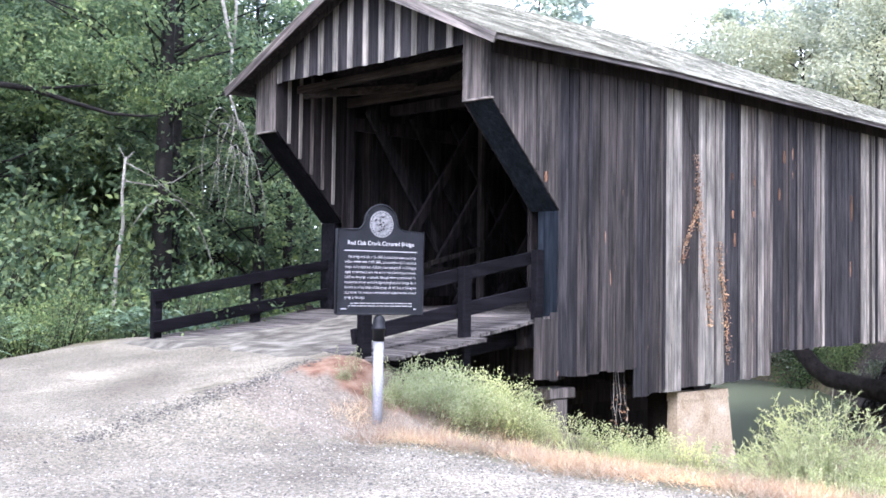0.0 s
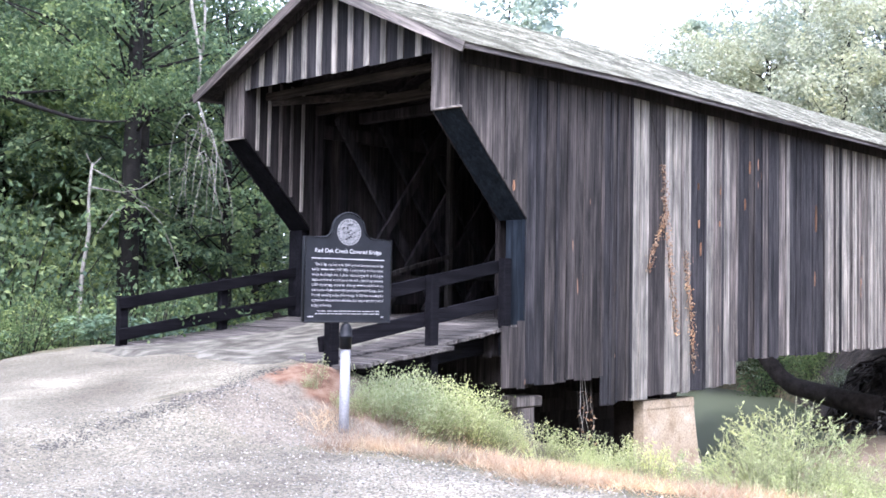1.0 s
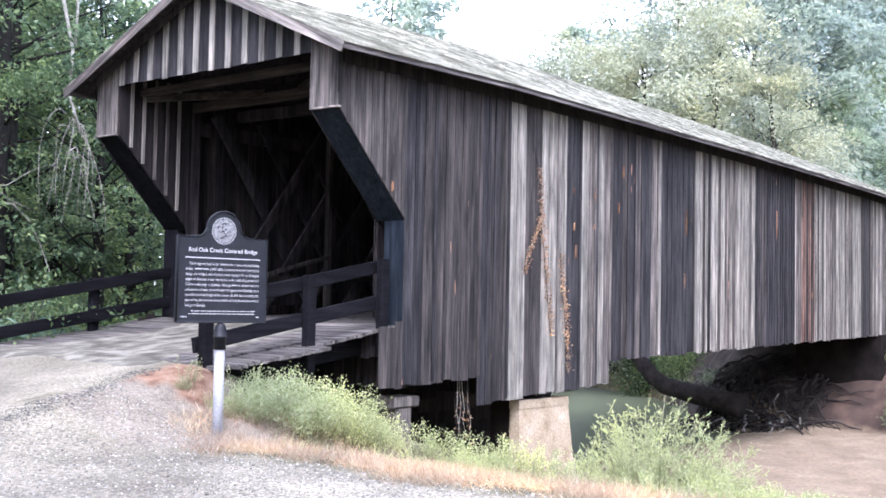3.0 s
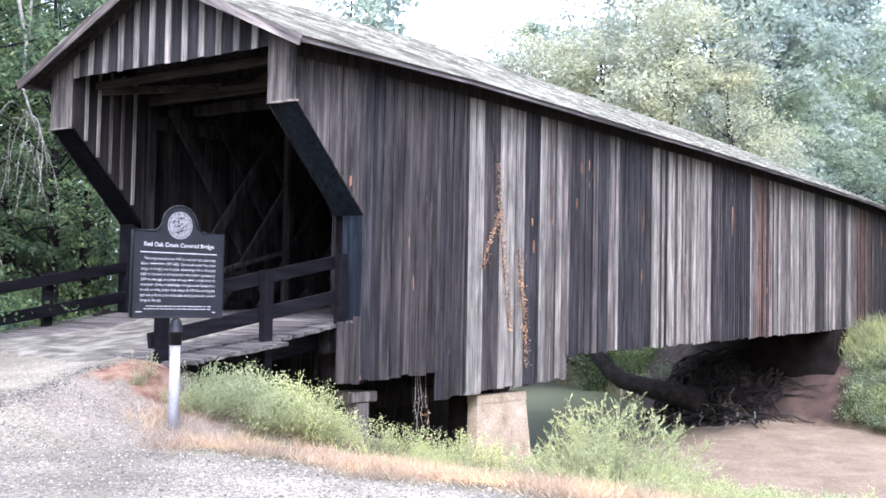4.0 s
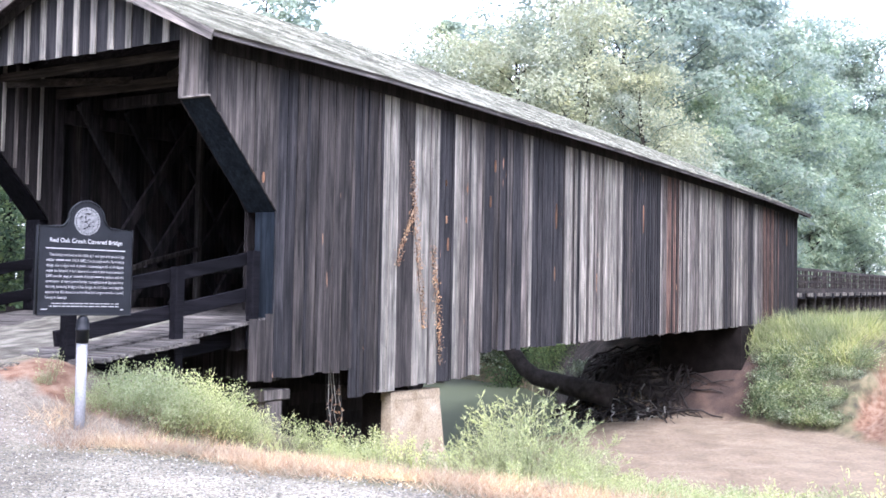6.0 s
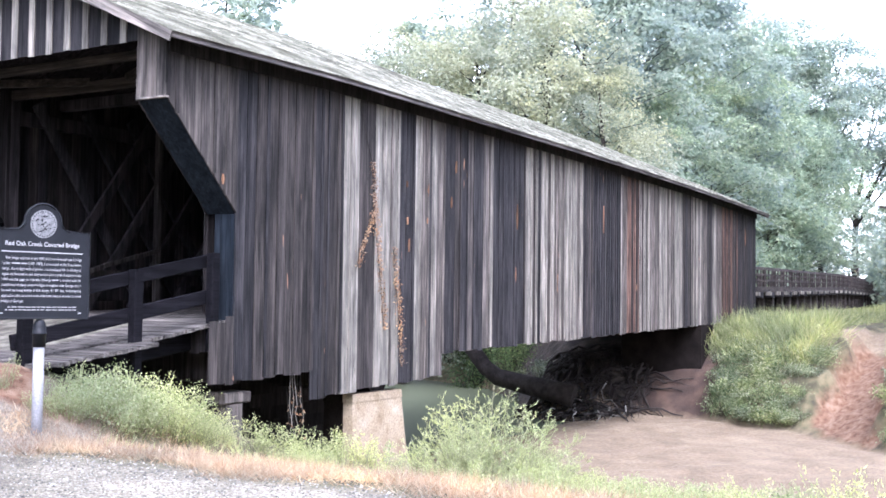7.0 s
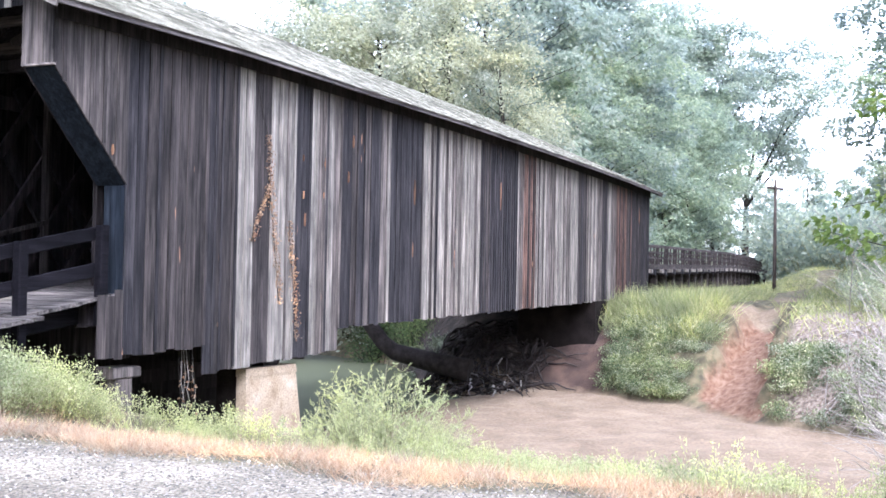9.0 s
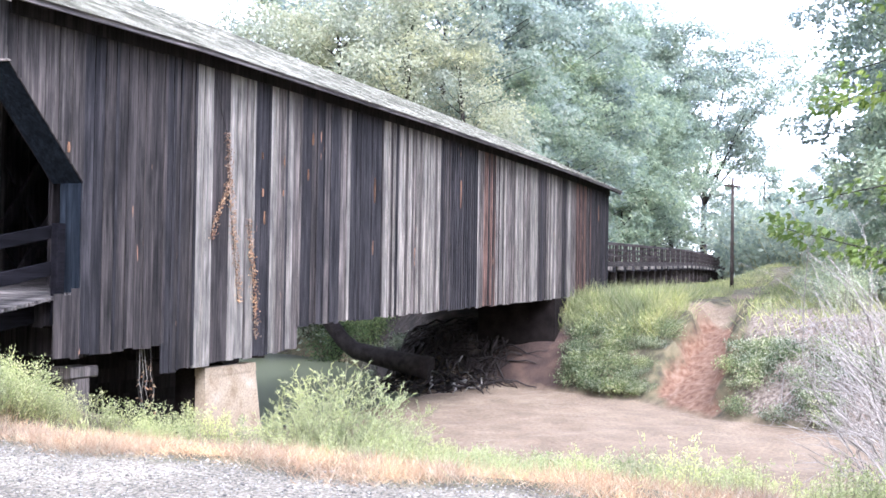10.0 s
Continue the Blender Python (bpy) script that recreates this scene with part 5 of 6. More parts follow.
plant(bush_deep, [(-4.5 + i * 1.5, 10.4 + 0.9 * math.sin(1.7 * i)) for i in range(11)] + [(38 + 2.4 * i, 16 + 2 * math.sin(2 * i)) for i in range(8)] + [(-6.5 + 1.3 * i, 13.0 + 0.8 * math.sin(3 * i), 1.6) for i in range(6)] + [(3 + 1.7 * i, 11.5 + 1.6 * math.sin(2.6 * i), 1.4) for i in range(9)] + [(10 + 3 * i, 21 + math.sin(4 * i), 1.7) for i in range(6)] + [(37 + 4.2 * i, 10.2 + 0.3 * i + 0.6 * math.sin(5 * i), 1.9) for i in range(10)] + [(-8 + 2.3 * i, 25 + math.sin(3 * i), 2.3) for i in range(9)] + [(11 + 2.6 * i, 17.5 + 1.0 * i, 1.3) for i in range(6)] , 6, 0.8, 1.3)

light_bush = shrub("woodland_shrub", 24, 2.4, 1.7, 30, 3400, 0.072, LEAF_LIT, "yellow-green understorey shrub lit between the trees", group="woodland shrubs", upright=0.3)
plant(light_bush, [(1.9, 11.6, 1.4), (2.6, 10.4, 1.2), (0.0, 14.0, 1.8), (3.4, 12.8, 1.7), (-8.4, 9.6, 0.7), (-1.4, 13.0, 1.5), (0.9, 12.4, 1.4), (1.6, 13.8, 1.8), (-0.8, 16.2, 2.0), (2.6, 15.0, 1.9), (4.6, 14.2, 1.8), (3.2, 11.0, 1.3), (0.2, 11.4, 1.1)], 22)


def frond_plant(seed, stems):
    """Upright stems with long drooping fronds of paired leaflets."""
    t = tagged(new("frond_plant"), "leafy plant with blue-green paired leaflets beside the road", "plant", "frond plants")
    rr = random.Random(seed)
    pts, dirs, paths = [], [], []
    for _ in range(stems):
        foot = Vector((rr.uniform(-0.25, 0.25), rr.uniform(-0.2, 0.2), -0.1))
        top = foot + Vector((rr.uniform(-0.1, 0.1), rr.uniform(-0.1, 0.1), rr.uniform(0.7, 1.15)))
        paths.append([(foot, 0.012), (top, 0.006)])
        for _ in range(7):
            a = rr.uniform(0, math.tau)
            start = foot.lerp(top, rr.uniform(0.55, 1.0))
            d = Vector((math.cos(a), math.sin(a), 0))
            mid, end = start + d * 0.22 + Vector((0, 0, 0.09)), start + d * 0.5 - Vector((0, 0, 0.03))
            paths.append([(start, 0.005), (mid, 0.004), (end, 0.002)])
            side = d.cross(Vector((0, 0, 1)))
            for k in range(9):
                f = 0.15 + 0.85 * k / 8
                p = start.lerp(mid, f * 2) if f < 0.5 else mid.lerp(end, f * 2 - 1)
                for sg in (-1, 1):
                    pts.append(p)
                    dirs.append(side * sg + d * 0.35 + Vector((0, 0, -0.15)))
    tubes("stalk", paths, BARK, t, 4)
    r = np.random.default_rng(seed)
    ob = new("leafage", leaf_mesh("leafage", np.array([tuple(p) for p in pts]), np.array([tuple(d) for d in dirs]), 0.17, 0.055, LEAF_TEAL, r, 0.1))
    ob.parent = t
    tagged(ob, "blue-green paired leaflets", kind="stuff")
    return t


plant(frond_plant(41, 3), [(-1.35, 7.1, 0.75), (-1.9, 7.25, 0.7), (-2.4, 7.2, 0.6), (-0.45, 7.3, 1.15), (0.3, 7.6, 1.0), (-3.9, 7.3, 0.7), (-4.6, 7.2, 0.6), (-5.4, 7.4, 0.6)], 23)

far_bush = shrub("woodland_shrub", 23, 3.2, 2.2, 26, 2200, 0.22, LEAF_FAR, "hazy green shrub along the far track", group="woodland shrubs", upright=0.2)
plant(far_bush, [(62 + 4 * i, -10 + 1.6 * i + math.sin(4 * i), 1.5 + 0.2 * i) for i in range(8)] + [(40 + 4 * i, -10.5 - 0.5 * i, 0.9) for i in range(6)] , 19)
track_bush = shrub("trackside_shrub", 25, 3.2, 2.2, 26, 2600, 0.16, LEAF_TRACK, "sunlit pale green shrub beside the grassy track", "shrub", "trackside shrubs", 0.2)
plant(track_bush, [(24 + 3 * i, -10.2 + 0.4 * math.sin(2 * i), 0.55 + 0.1 * i) for i in range(7)] + [(29, -8.9, 0.36), (33, -8.2, 0.42), (36, -8.5, 0.5), (40, -7.8, 0.5), (46, -7.2, 0.5)], 20)
weed_a = shrub("weed_clump", 31, 1.0, 0.95, 40, 3500, 0.044, WEED, "yellow-green mound of small-leaved weeds on the bank", "weeds", "bank weeds", 0.3, 0.55, scatter=0.1)
weed_c = shrub("weed_clump", 34, 1.1, 0.6, 9, 300, 0.05, WEED_PALE, "thin seeding weed stalks on the bank", "weeds", "bank weeds", 0.7, 0.35, True)
weed_d = shrub("weed_clump", 36, 0.9, 0.5, 15, 900, 0.048, WEED, "sparse leafy weed sprigs on the bank", "weeds", "bank weeds", 0.5, 0.42, scatter=0.085)
plant(weed_c, [(-2.3, -0.75, 0.75), (-1.7, -0.8, 0.9), (-1.1, -0.8, 0.95), (-0.5, -0.85, 0.8), (0.3, -0.8, 0.7), (0.9, -0.7, 0.75), (2.9, -0.9, 0.8), (3.6, -1.0, 0.95), (4.3, -0.9, 0.95), (-0.3, -9.6, 1.0), (0.3, -9.7, 1.0), (0.2, -10.9, 0.9), (0.6, -11.7, 0.8), (-0.4, -8.7, 0.7), (1.0, -10.4, 0.8), (0.5, -8.2, 0.7), (-2.9, -0.2, 0.5)], 17)
plant(weed_a, [(-2.55, -0.95, 0.5), (-2.15, -0.85, 0.7), (-1.75, -1.1, 0.75), (-1.45, -0.75, 0.82), (-1.1, -1.15, 0.74), (-0.8, -0.8, 0.78), (-0.45, -1.1, 0.6), (-0.15, -0.9, 0.5), (1.55, -1.35, 0.5), (2.0, -1.2, 0.52), (2.45, -1.4, 0.4), (0.6, -9.6, 0.7), (0.95, -9.9, 0.75), (1.6, -6.0, 0.7), (2.2, -6.6, 0.7), (1.2, -7.0, 0.7), (2.6, -7.6, 0.75), (1.7, -7.9, 0.75), (3.0, -5.9, 0.7), (1.0, -6.3, 0.55), (0.2, -7.6, 0.5), (-0.4, -6.8, 0.4), (-0.9, -8.2, 0.4)], 7)
plant(weed_d, [(0.3, -1.0, 0.45), (1.35, -0.7, 0.8), (1.75, -0.9, 0.85), (2.4, -0.8, 0.85), (3.0, -1.1, 0.95), (3.5, -0.8, 1.1), (4.2, -0.9, 1.05), (5.0, -0.7, 1.05), (5.8, -0.9, 1.0), (4.8, -1.8, 0.85), (3.3, -1.9, 0.8), (1.0, -6.0, 0.6), (1.8, -6.3, 0.7), (2.6, -6.8, 0.7), (0.4, -7.2, 0.6), (1.2, -7.7, 0.8), (1.7, -7.5, 0.9), (2.2, -8.9, 0.7), (0.6, -9.2, 0.7), (1.6, -8.6, 1.0), (1.8, -8.3, 0.9), (0.9, -6.9, 0.8), (2.1, -7.4, 0.8), (0.6, -8.0, 0.7), (-0.4, -8.6, 0.6), (0.8, -10.2, 0.7), (1.6, -10.6, 0.8), (3.0, -7.8, 0.7), (-2.95, -0.75, 0.35), (-3.05, -0.3, 0.3), (2.4, -10.9, 0.8), (1.9, -11.4, 0.8)] + [(-0.4 + 0.5 * (k % 7) + 0.2 * math.sin(3 * k), -5.4 - 0.22 * k + 0.3 * math.sin(5 * k), 0.72 + 0.16 * math.sin(7 * k)) for k in range(32)], 27)


def feather_bush(seed, height, spread, stems):
    """A wide airy bush: arching stems, each with many side twigs set with narrow pale leaves."""
    r, rr = np.random.default_rng(seed), random.Random(seed)
    t = tagged(new("feathery_bush"), "pale green feathery weed bush on the creek bank", "bush", "feathery bushes")
    paths, pts, dirs = [], [], []
    for _ in range(stems):
        a, q = rr.uniform(0, math.tau), rr.uniform(0, 1) ** 0.55
        h = height * (1 - 0.62 * q * q) * rr.uniform(0.75, 1.08)
        d = Vector((math.cos(a), math.sin(a), 0))
        foot, tip = d * q * spread * 0.25, d * q * spread * rr.uniform(0.8, 1.1) + Vector((0, 0, h))
        mid = foot.lerp(tip, 0.5) + Vector((0, 0, 0.16 * h)) - d * 0.05
        at = lambda f: foot * (1 - f) ** 2 + mid * 2 * f * (1 - f) + tip * f * f
        paths.append([(foot - Vector((0, 0, 0.15)), 0.011), (at(0.4), 0.008), (at(0.75), 0.005), (tip, 0.002)])
        for k in range(9):
            f = rr.uniform(0.35, 1.0)
            p = at(f)
            e = (d * rr.uniform(-0.2, 1.0) + Vector((rr.uniform(-0.8, 0.8), rr.uniform(-0.8, 0.8), rr.uniform(0.3, 1.1)))).normalized() * rr.uniform(0.12, 0.3) * height * 0.62
            paths.append([(p, 0.003), (p + e * 0.6, 0.002), (p + e + Vector((0, 0, 0.02)), 0.001)])
            for _ in range(13):
                g = rr.uniform(0.1, 1.0)
                pts.append(p + e * g)
                dirs.append(e.normalized() * 0.9 + Vector((rr.gauss(0, 0.5), rr.gauss(0, 0.5), rr.gauss(0.1, 0.4))))
    bw = tubes("branchwork", paths, WEED_STEM, t, 3)
    tagged(bw, "thin arching stems and twigs", kind="stuff")
    ob = new("leafage", leaf_mesh("leafage", np.array([tuple(p) for p in pts]), np.array([tuple(d) for d in dirs]), 0.055, 0.011, WEED_PALE, r, 0.0))
    ob.parent = t
    tagged(ob, "narrow pale leaves", kind="stuff")
    return t


plant(feather_bush(32, 1.6, 1.45, 95), [(2.2, -4.3, 1.06), (1.45, -4.3, 0.72), (2.9, -4.8, 0.72), (2.0, -5.0, 0.55), (1.9, -8.8, 0.5), (1.3, -6.2, 0.36), (2.4, -6.3, 0.42)], 8)
brush = shrub("bank_shrub", 33, 0.9, 0.9, 22, 820, 0.115, LEAF_BANK, "dusty green brush covering the creek bank", "shrub", "bank brush", 0.3)
spread = random.Random(15)
spots, sparse = [], []
while len(spots) < 110 or len(sparse) < 64:
    x, y = spread.uniform(15, 29), spread.uniform(-13, 0.2)
    e = x - float(bank_foot(y))
    if (-4.15 if e < 1.6 else -4.5) < y < -0.9 and 0.2 < e < 3.3 and len(spots) < 110:
        spots.append((x, y))
    if y < -7.05 and 0.2 < e < 2.55 and len(sparse) < 64:
        sparse.append((x, y))
plant(brush, spots[:52] + [(x, y, 0.34 + 0.36 * abs(math.sin(7 * x))) for x, y in sparse[:36]] + [(27.2 + 0.8 * k, 6.4 + 0.75 * k + 0.5 * math.sin(4 * k)) for k in range(6)], 9, 0.26, 0.68)
brush_b = shrub("bank_shrub", 35, 0.9, 0.9, 22, 820, 0.115, LEAF_BRUSH, "leafy green shrub on the eroded creek bank", "shrub", "bank brush", 0.3)
plant(brush_b, spots[62:102] + [(x, y, 0.3 + 0.36 * abs(math.sin(5 * x))) for x, y in sparse[36:56]], 10, 0.28, 0.78)


# Unseen ring of trees, added to hold back light from the low sky.
screen_tree = tree("broadleaf_tree", 17, 17, 6.0, 0.08, 1200, 1.4, LEAF_MID, label="leafy tree added out of view to block low sky light")
plant(screen_tree, [(-46 + 3 * math.sin(i), -36 + 9 * i) for i in range(9)] + [(-34 + 10 * i, -40 + 3 * math.sin(2 * i)) for i in range(8)] + [(-32, 34), (-24, 30), (-38, 26)], 18, 0.9, 1.25)


def dead_sapling():
    t = tagged(new("dead_sapling"), "thin pale dead sapling with bare arching branches", "dead tree")
    g = float(ground_z(-0.6, 10.3))
    tubes("trunk", [[((-0.72, 10.3, g - 0.1), 0.055), ((-0.63, 10.3, 1.6), 0.05), ((-0.6, 10.3, 2.24), 0.046), ((-0.47, 10.3, 3.1), 0.04), ((-0.51, 10.3, 3.8), 0.035), ((-0.45, 10.3, 4.57), 0.026)]], BARK_PALE, t, 7)
    for path in ([(-0.47, 10.3, 4.05, 0.017), (0.2, 10.2, 3.98, 0.015), (0.6, 10.1, 4.1, 0.013), (1.04, 10.0, 4.42, 0.01), (1.5, 10.0, 4.62, 0.008), (1.9, 10.0, 4.5, 0.004)],
                 [(-0.46, 10.3, 4.45, 0.015), (0.1, 10.2, 4.2, 0.013), (0.63, 10.1, 3.8, 0.01), (1.5, 10.0, 3.45, 0.004)],
                 [(-0.4, 10.1, 3.05, 0.012), (-0.1, 10.0, 3.5, 0.018), (0.25, 10.0, 3.72, 0.02), (0.62, 9.9, 3.68, 0.02), (0.95, 9.8, 3.35, 0.018), (1.2, 9.8, 2.9, 0.015), (1.45, 9.8, 2.35, 0.01), (1.5, 9.8, 2.0, 0.006)],
                 [(-0.45, 10.3, 4.5, 0.02), (-0.6, 10.3, 4.75, 0.01)], [(-0.45, 10.3, 4.5, 0.02), (-0.25, 10.3, 4.7, 0.01)]):
        tubes("branch", [[(p[:3], p[3]) for p in path]], BARK_PALE, t, 5)


dead_sapling()


def hanging_vines():
    t = tagged(new("hanging_vine"), "pale bare vine stems hanging from the trees", "vine")
    rr = random.Random(5)
    tubes("stem", [[((1.3, 9.3, 9.5), 0.05), ((1.24, 9.3, 8.1), 0.045), ((1.45, 9.2, 7.0), 0.04), ((1.2, 8.9, 6.0), 0.03), ((1.3, 8.6, 5.2), 0.025)]], BARK_PALE, t, 6)
    tubes("stem", [[((1.5, 9.4, 9.2), 0.035), ((1.6, 9.3, 8.0), 0.03), ((1.5, 9.2, 7.1), 0.03)]], BARK_PALE, t, 6)
    for i in range(11):
        p = Vector((1.25 + rr.uniform(-0.25, 0.25), 8.8, rr.uniform(4.4, 5.6)))
        out, y = rr.uniform(-0.75, 0.6), rr.uniform(-0.6, 0.2)
        drop = rr.uniform(1.2, 2.4)
        path = []
        for k in range(8):
            f = k / 7
            q = p + Vector((out * 1.25 * f ** 0.7 + 0.2 * math.sin(5 * f + 2 * i) * f, y * f, 0.45 * math.sin(2.6 * f) - drop * f ** 1.8))
            path.append((q, 0.013 * (1 - 0.65 * f)))
        tubes("stem", [path], BARK_PALE, t, 5)
        for k in (3, 5, 6):
            q, r = path[k]
            e = q + Vector((rr.uniform(-0.3, 0.3), rr.uniform(-0.1, 0.1), rr.uniform(-0.45, -0.1)))
            tubes("twig", [[(q, r * 0.6), (q.lerp(e, 0.5) + Vector((rr.uniform(-0.08, 0.08), 0, 0.06)), r * 0.45), (e, 0.003)]], BARK_PALE, t, 4)


hanging_vines()
limb = tagged(new("overhanging_limb"), "dark bare lower limb reaching out with leafy sprays", "tree limb")
tubes("limb", [[((-6.5, 9.6, 5.3), 0.1), ((-4.85, 8.5, 5.42), 0.07), ((-3.5, 8.3, 5.38), 0.055), ((-2.7, 8.2, 5.22), 0.042), ((-2.0, 8.1, 5.08), 0.034), ((-1.35, 8.05, 5.1), 0.024), ((-0.9, 8.0, 5.18), 0.01)], [((-3.7, 8.35, 5.4), 0.04), ((-3.1, 8.4, 5.45), 0.03), ((-2.4, 8.5, 5.6), 0.02), ((-1.7, 8.5, 5.75), 0.008)]], BARK_DARK, limb, 6)
lr = np.random.default_rng(77)
lx = lr.uniform(-5.5, 0.6, 4200)
lp = np.stack([lx, lr.normal(8.4, 0.55, 4200), 6.0 + 0.25 * np.sin(2.1 * lx) - 0.1 * np.round(3 * np.sin(5 * lx)) + lr.normal(0, 0.2, 4200)], 1)
lob = new("spray", leaf_mesh("spray", lp, lr.normal(size=(4200, 3)) + np.array([0.6, 0, -0.2]), 0.11, 0.055, LEAF_MID, lr, 0.2, 0.6))
lob.parent = limb


# ---- fallen trunk and roots on the creek bank ----
log = tagged(new("fallen_trunk"), "dark curved fallen trunk lying on the muddy bank", "fallen tree")
tubes("trunk", [[((24.4, 9.4, 1.2), 0.24), ((24.0, 7.85, 0.07), 0.27), ((24.0, 7.25, -0.62), 0.29), ((24.0, 6.75, -0.95), 0.31), ((24.0, 5.75, -1.15), 0.34), ((24.0, 4.6, -1.35), 0.38), ((24.1, 3.8, -1.5), 0.42)]], BARK_WET, log, 10)
roots = tagged(new("root_mass"), "tangled dark muddy roots heaped on the creek bank", "roots", kind="stuff")
rr = random.Random(9)
paths, pale = [], []
for i in range(300):
    x0, y0 = rr.uniform(23.5, 28.0), rr.uniform(1.7, 6.2)
    p = Vector((x0, y0, float(ground_z(x0, y0)) + 0.05))
    r0 = rr.uniform(0.015, 0.065)
    q = [(p.copy(), r0)]
    a = rr.uniform(2.2, 4.6)
    for k in range(5):
        a += rr.uniform(-0.7, 0.7)
        p = p + Vector((math.cos(a) * 0.32, math.sin(a) * 0.38, 0))
        p.z = float(ground_z(p.x, p.y)) + rr.uniform(0.0, 0.3) * (1 if k < 4 else 0.1)
        q.append((p.copy(), max(0.012, r0 * (0.9 - 0.15 * k))))
    (pale if i % 9 == 0 and x0 < 25.5 else paths).append(q)
tubes("root", pale, BARK_PALE, roots, 5)
tubes("root", paths, BARK_WET, roots, 5)
for x, y, h in ((39.7, 16.5, 3.5), (39.7, 13.0, 4), (39.7, 11.6, 3.6)):
    st = tagged(new("tree_trunk"), "dark slender tree trunk beyond the creek", "tree", "creek trunks")
    tubes("trunk", [[((x, y, float(ground_z(x, y)) - 0.2), 0.2), ((x + 0.1, y, 1.0), 0.17), ((x - 0.1, y + 0.1, h + 2), 0.12)]], BARK, st, 8)
sheet = tagged(new("scrap_plank"), "small pale broken plank lying on the mud", "plank")
beam("board", (23.2, 2.9, -1.98), (22.9, 2.3, -1.9), 0.2, 0.05, PLANK, sheet)


# ---- bare twigs and leafy branch at the roadside ----
def bare_bush(x, y, seed, count, reach, width):
    t = tagged(new("bare_bush"), "tangle of bare pale grey twigs beside the track", "bare bush", "bare bushes")
    rr = random.Random(seed)
    paths = []
    z0 = float(ground_z(x, y))
    for _ in range(count):
        p = Vector((x + rr.uniform(-0.6, 0.6), y + rr.uniform(-0.6, 0.6), z0 - 0.1))
        d = Vector((rr.uniform(-0.6, 0.6), rr.uniform(0.1, 0.9), rr.uniform(0.9, 2.2))).normalized()
        q, r, ln = [(p.copy(), 0.015)], 0.0135, reach * rr.uniform(0.5, 1.0) / 7
        for k in range(7):
            p = p + d * ln
            if p.y > y + width:
                break
            d = (d + Vector((rr.uniform(-0.35, 0.35), rr.uniform(-0.3, 0.35), rr.uniform(-0.34, 0.12)))).normalized()
            r *= 0.84
            q.append((p.copy(), r))
            if k > 0:
                e = (d + Vector((rr.uniform(-0.9, 0.9), rr.uniform(-0.9, 0.9), rr.uniform(-0.4, 0.6)))).normalized()
                paths.append([(p.copy(), r * 0.7), (p + e * ln * 0.7, r * 0.5), (p + e * ln * 1.3 + Vector((0, 0, rr.uniform(-0.12, 0.1))), 0.002)])
        paths.append(q)
    tubes("branchwork", paths, TWIG, t, 4)


for i, (x, y, c, rch, w) in enumerate(((-1.2, -12.3, 22, 3.4, 1.15), (1.0, -12.3, 34, 4.4, 1.6), (3.6, -12.25, 34, 5.6, 1.75), (6.5, -12.2, 32, 6.0, 1.9), (10.0, -12.1, 26, 6.0, 1.9))):
    bare_bush(x, y, 60 + i, c, rch, w)


# fallen twigs, a bare stake-like sapling and a white rag on the littered bank
rr = random.Random(31)
sticks = []
for _ in range(260):
    x, y = rr.uniform(16, 22), rr.uniform(-13.5, -8.6)
    e = x - float(bank_foot(y))
    if not -0.3 < e < 6:
        continue
    a, ln = rr.uniform(0, math.tau), rr.uniform(0.4, 1.4)
    x2, y2 = x + ln * math.cos(a), y + ln * math.sin(a)
    sticks.append([((x, y, float(ground_z(x, y)) + 0.03), 0.014), ((x2, y2, float(ground_z(x2, y2)) + rr.uniform(0.05, 0.3)), 0.006)])
tagged(tubes("fallen_twigs", sticks, TWIG, None, 4), "pale fallen twigs littering the creek bank", "twigs", kind="stuff")
stake = tagged(new("bare_sapling"), "thin bare pale sapling on the creek bank", "sapling")
z = float(ground_z(18.0, -9.5))
tubes("stem", [[((18.0, -9.5, z - 0.1), 0.022), ((18.05, -9.52, z + 0.8), 0.016), ((17.94, -9.5, z + 1.6), 0.007)]], TWIG, stake, 6)
tubes("branch", [[((18.05, -9.52, z + 0.8), 0.01), ((18.2, -9.3, z + 1.2), 0.004)], [((18.0, -9.5, z + 1.1), 0.009), ((17.9, -9.8, z + 1.4), 0.004)]], TWIG, stake, 4)
rag_vs, rag_fs = [], []
for i in range(7):
    for k in range(7):
        rag_vs.append((0.06 * i, 0.055 * k, 0.09 * math.sin(1.3 * i + 0.8 * k) + rr.uniform(-0.04, 0.04) + 0.16 - 0.012 * ((i - 3) ** 2 + (k - 3) ** 2)))
for i in range(6):
    for k in range(6):
        rag_fs.append((7 * i + k, 7 * i + k + 7, 7 * i + k + 8, 7 * i + k + 1))
rag = tagged(new("plastic_bag", link_mesh("plastic_bag", rag_vs, rag_fs, SIGN_WHITE)), "crumpled white plastic bag on the littered bank", "plastic bag")
rag.location = (18.5, -10.35, float(ground_z(18.6, -10.2)) + 0.02)
thick = rag.modifiers.new("thickness", "SOLIDIFY")
thick.thickness = 0.01


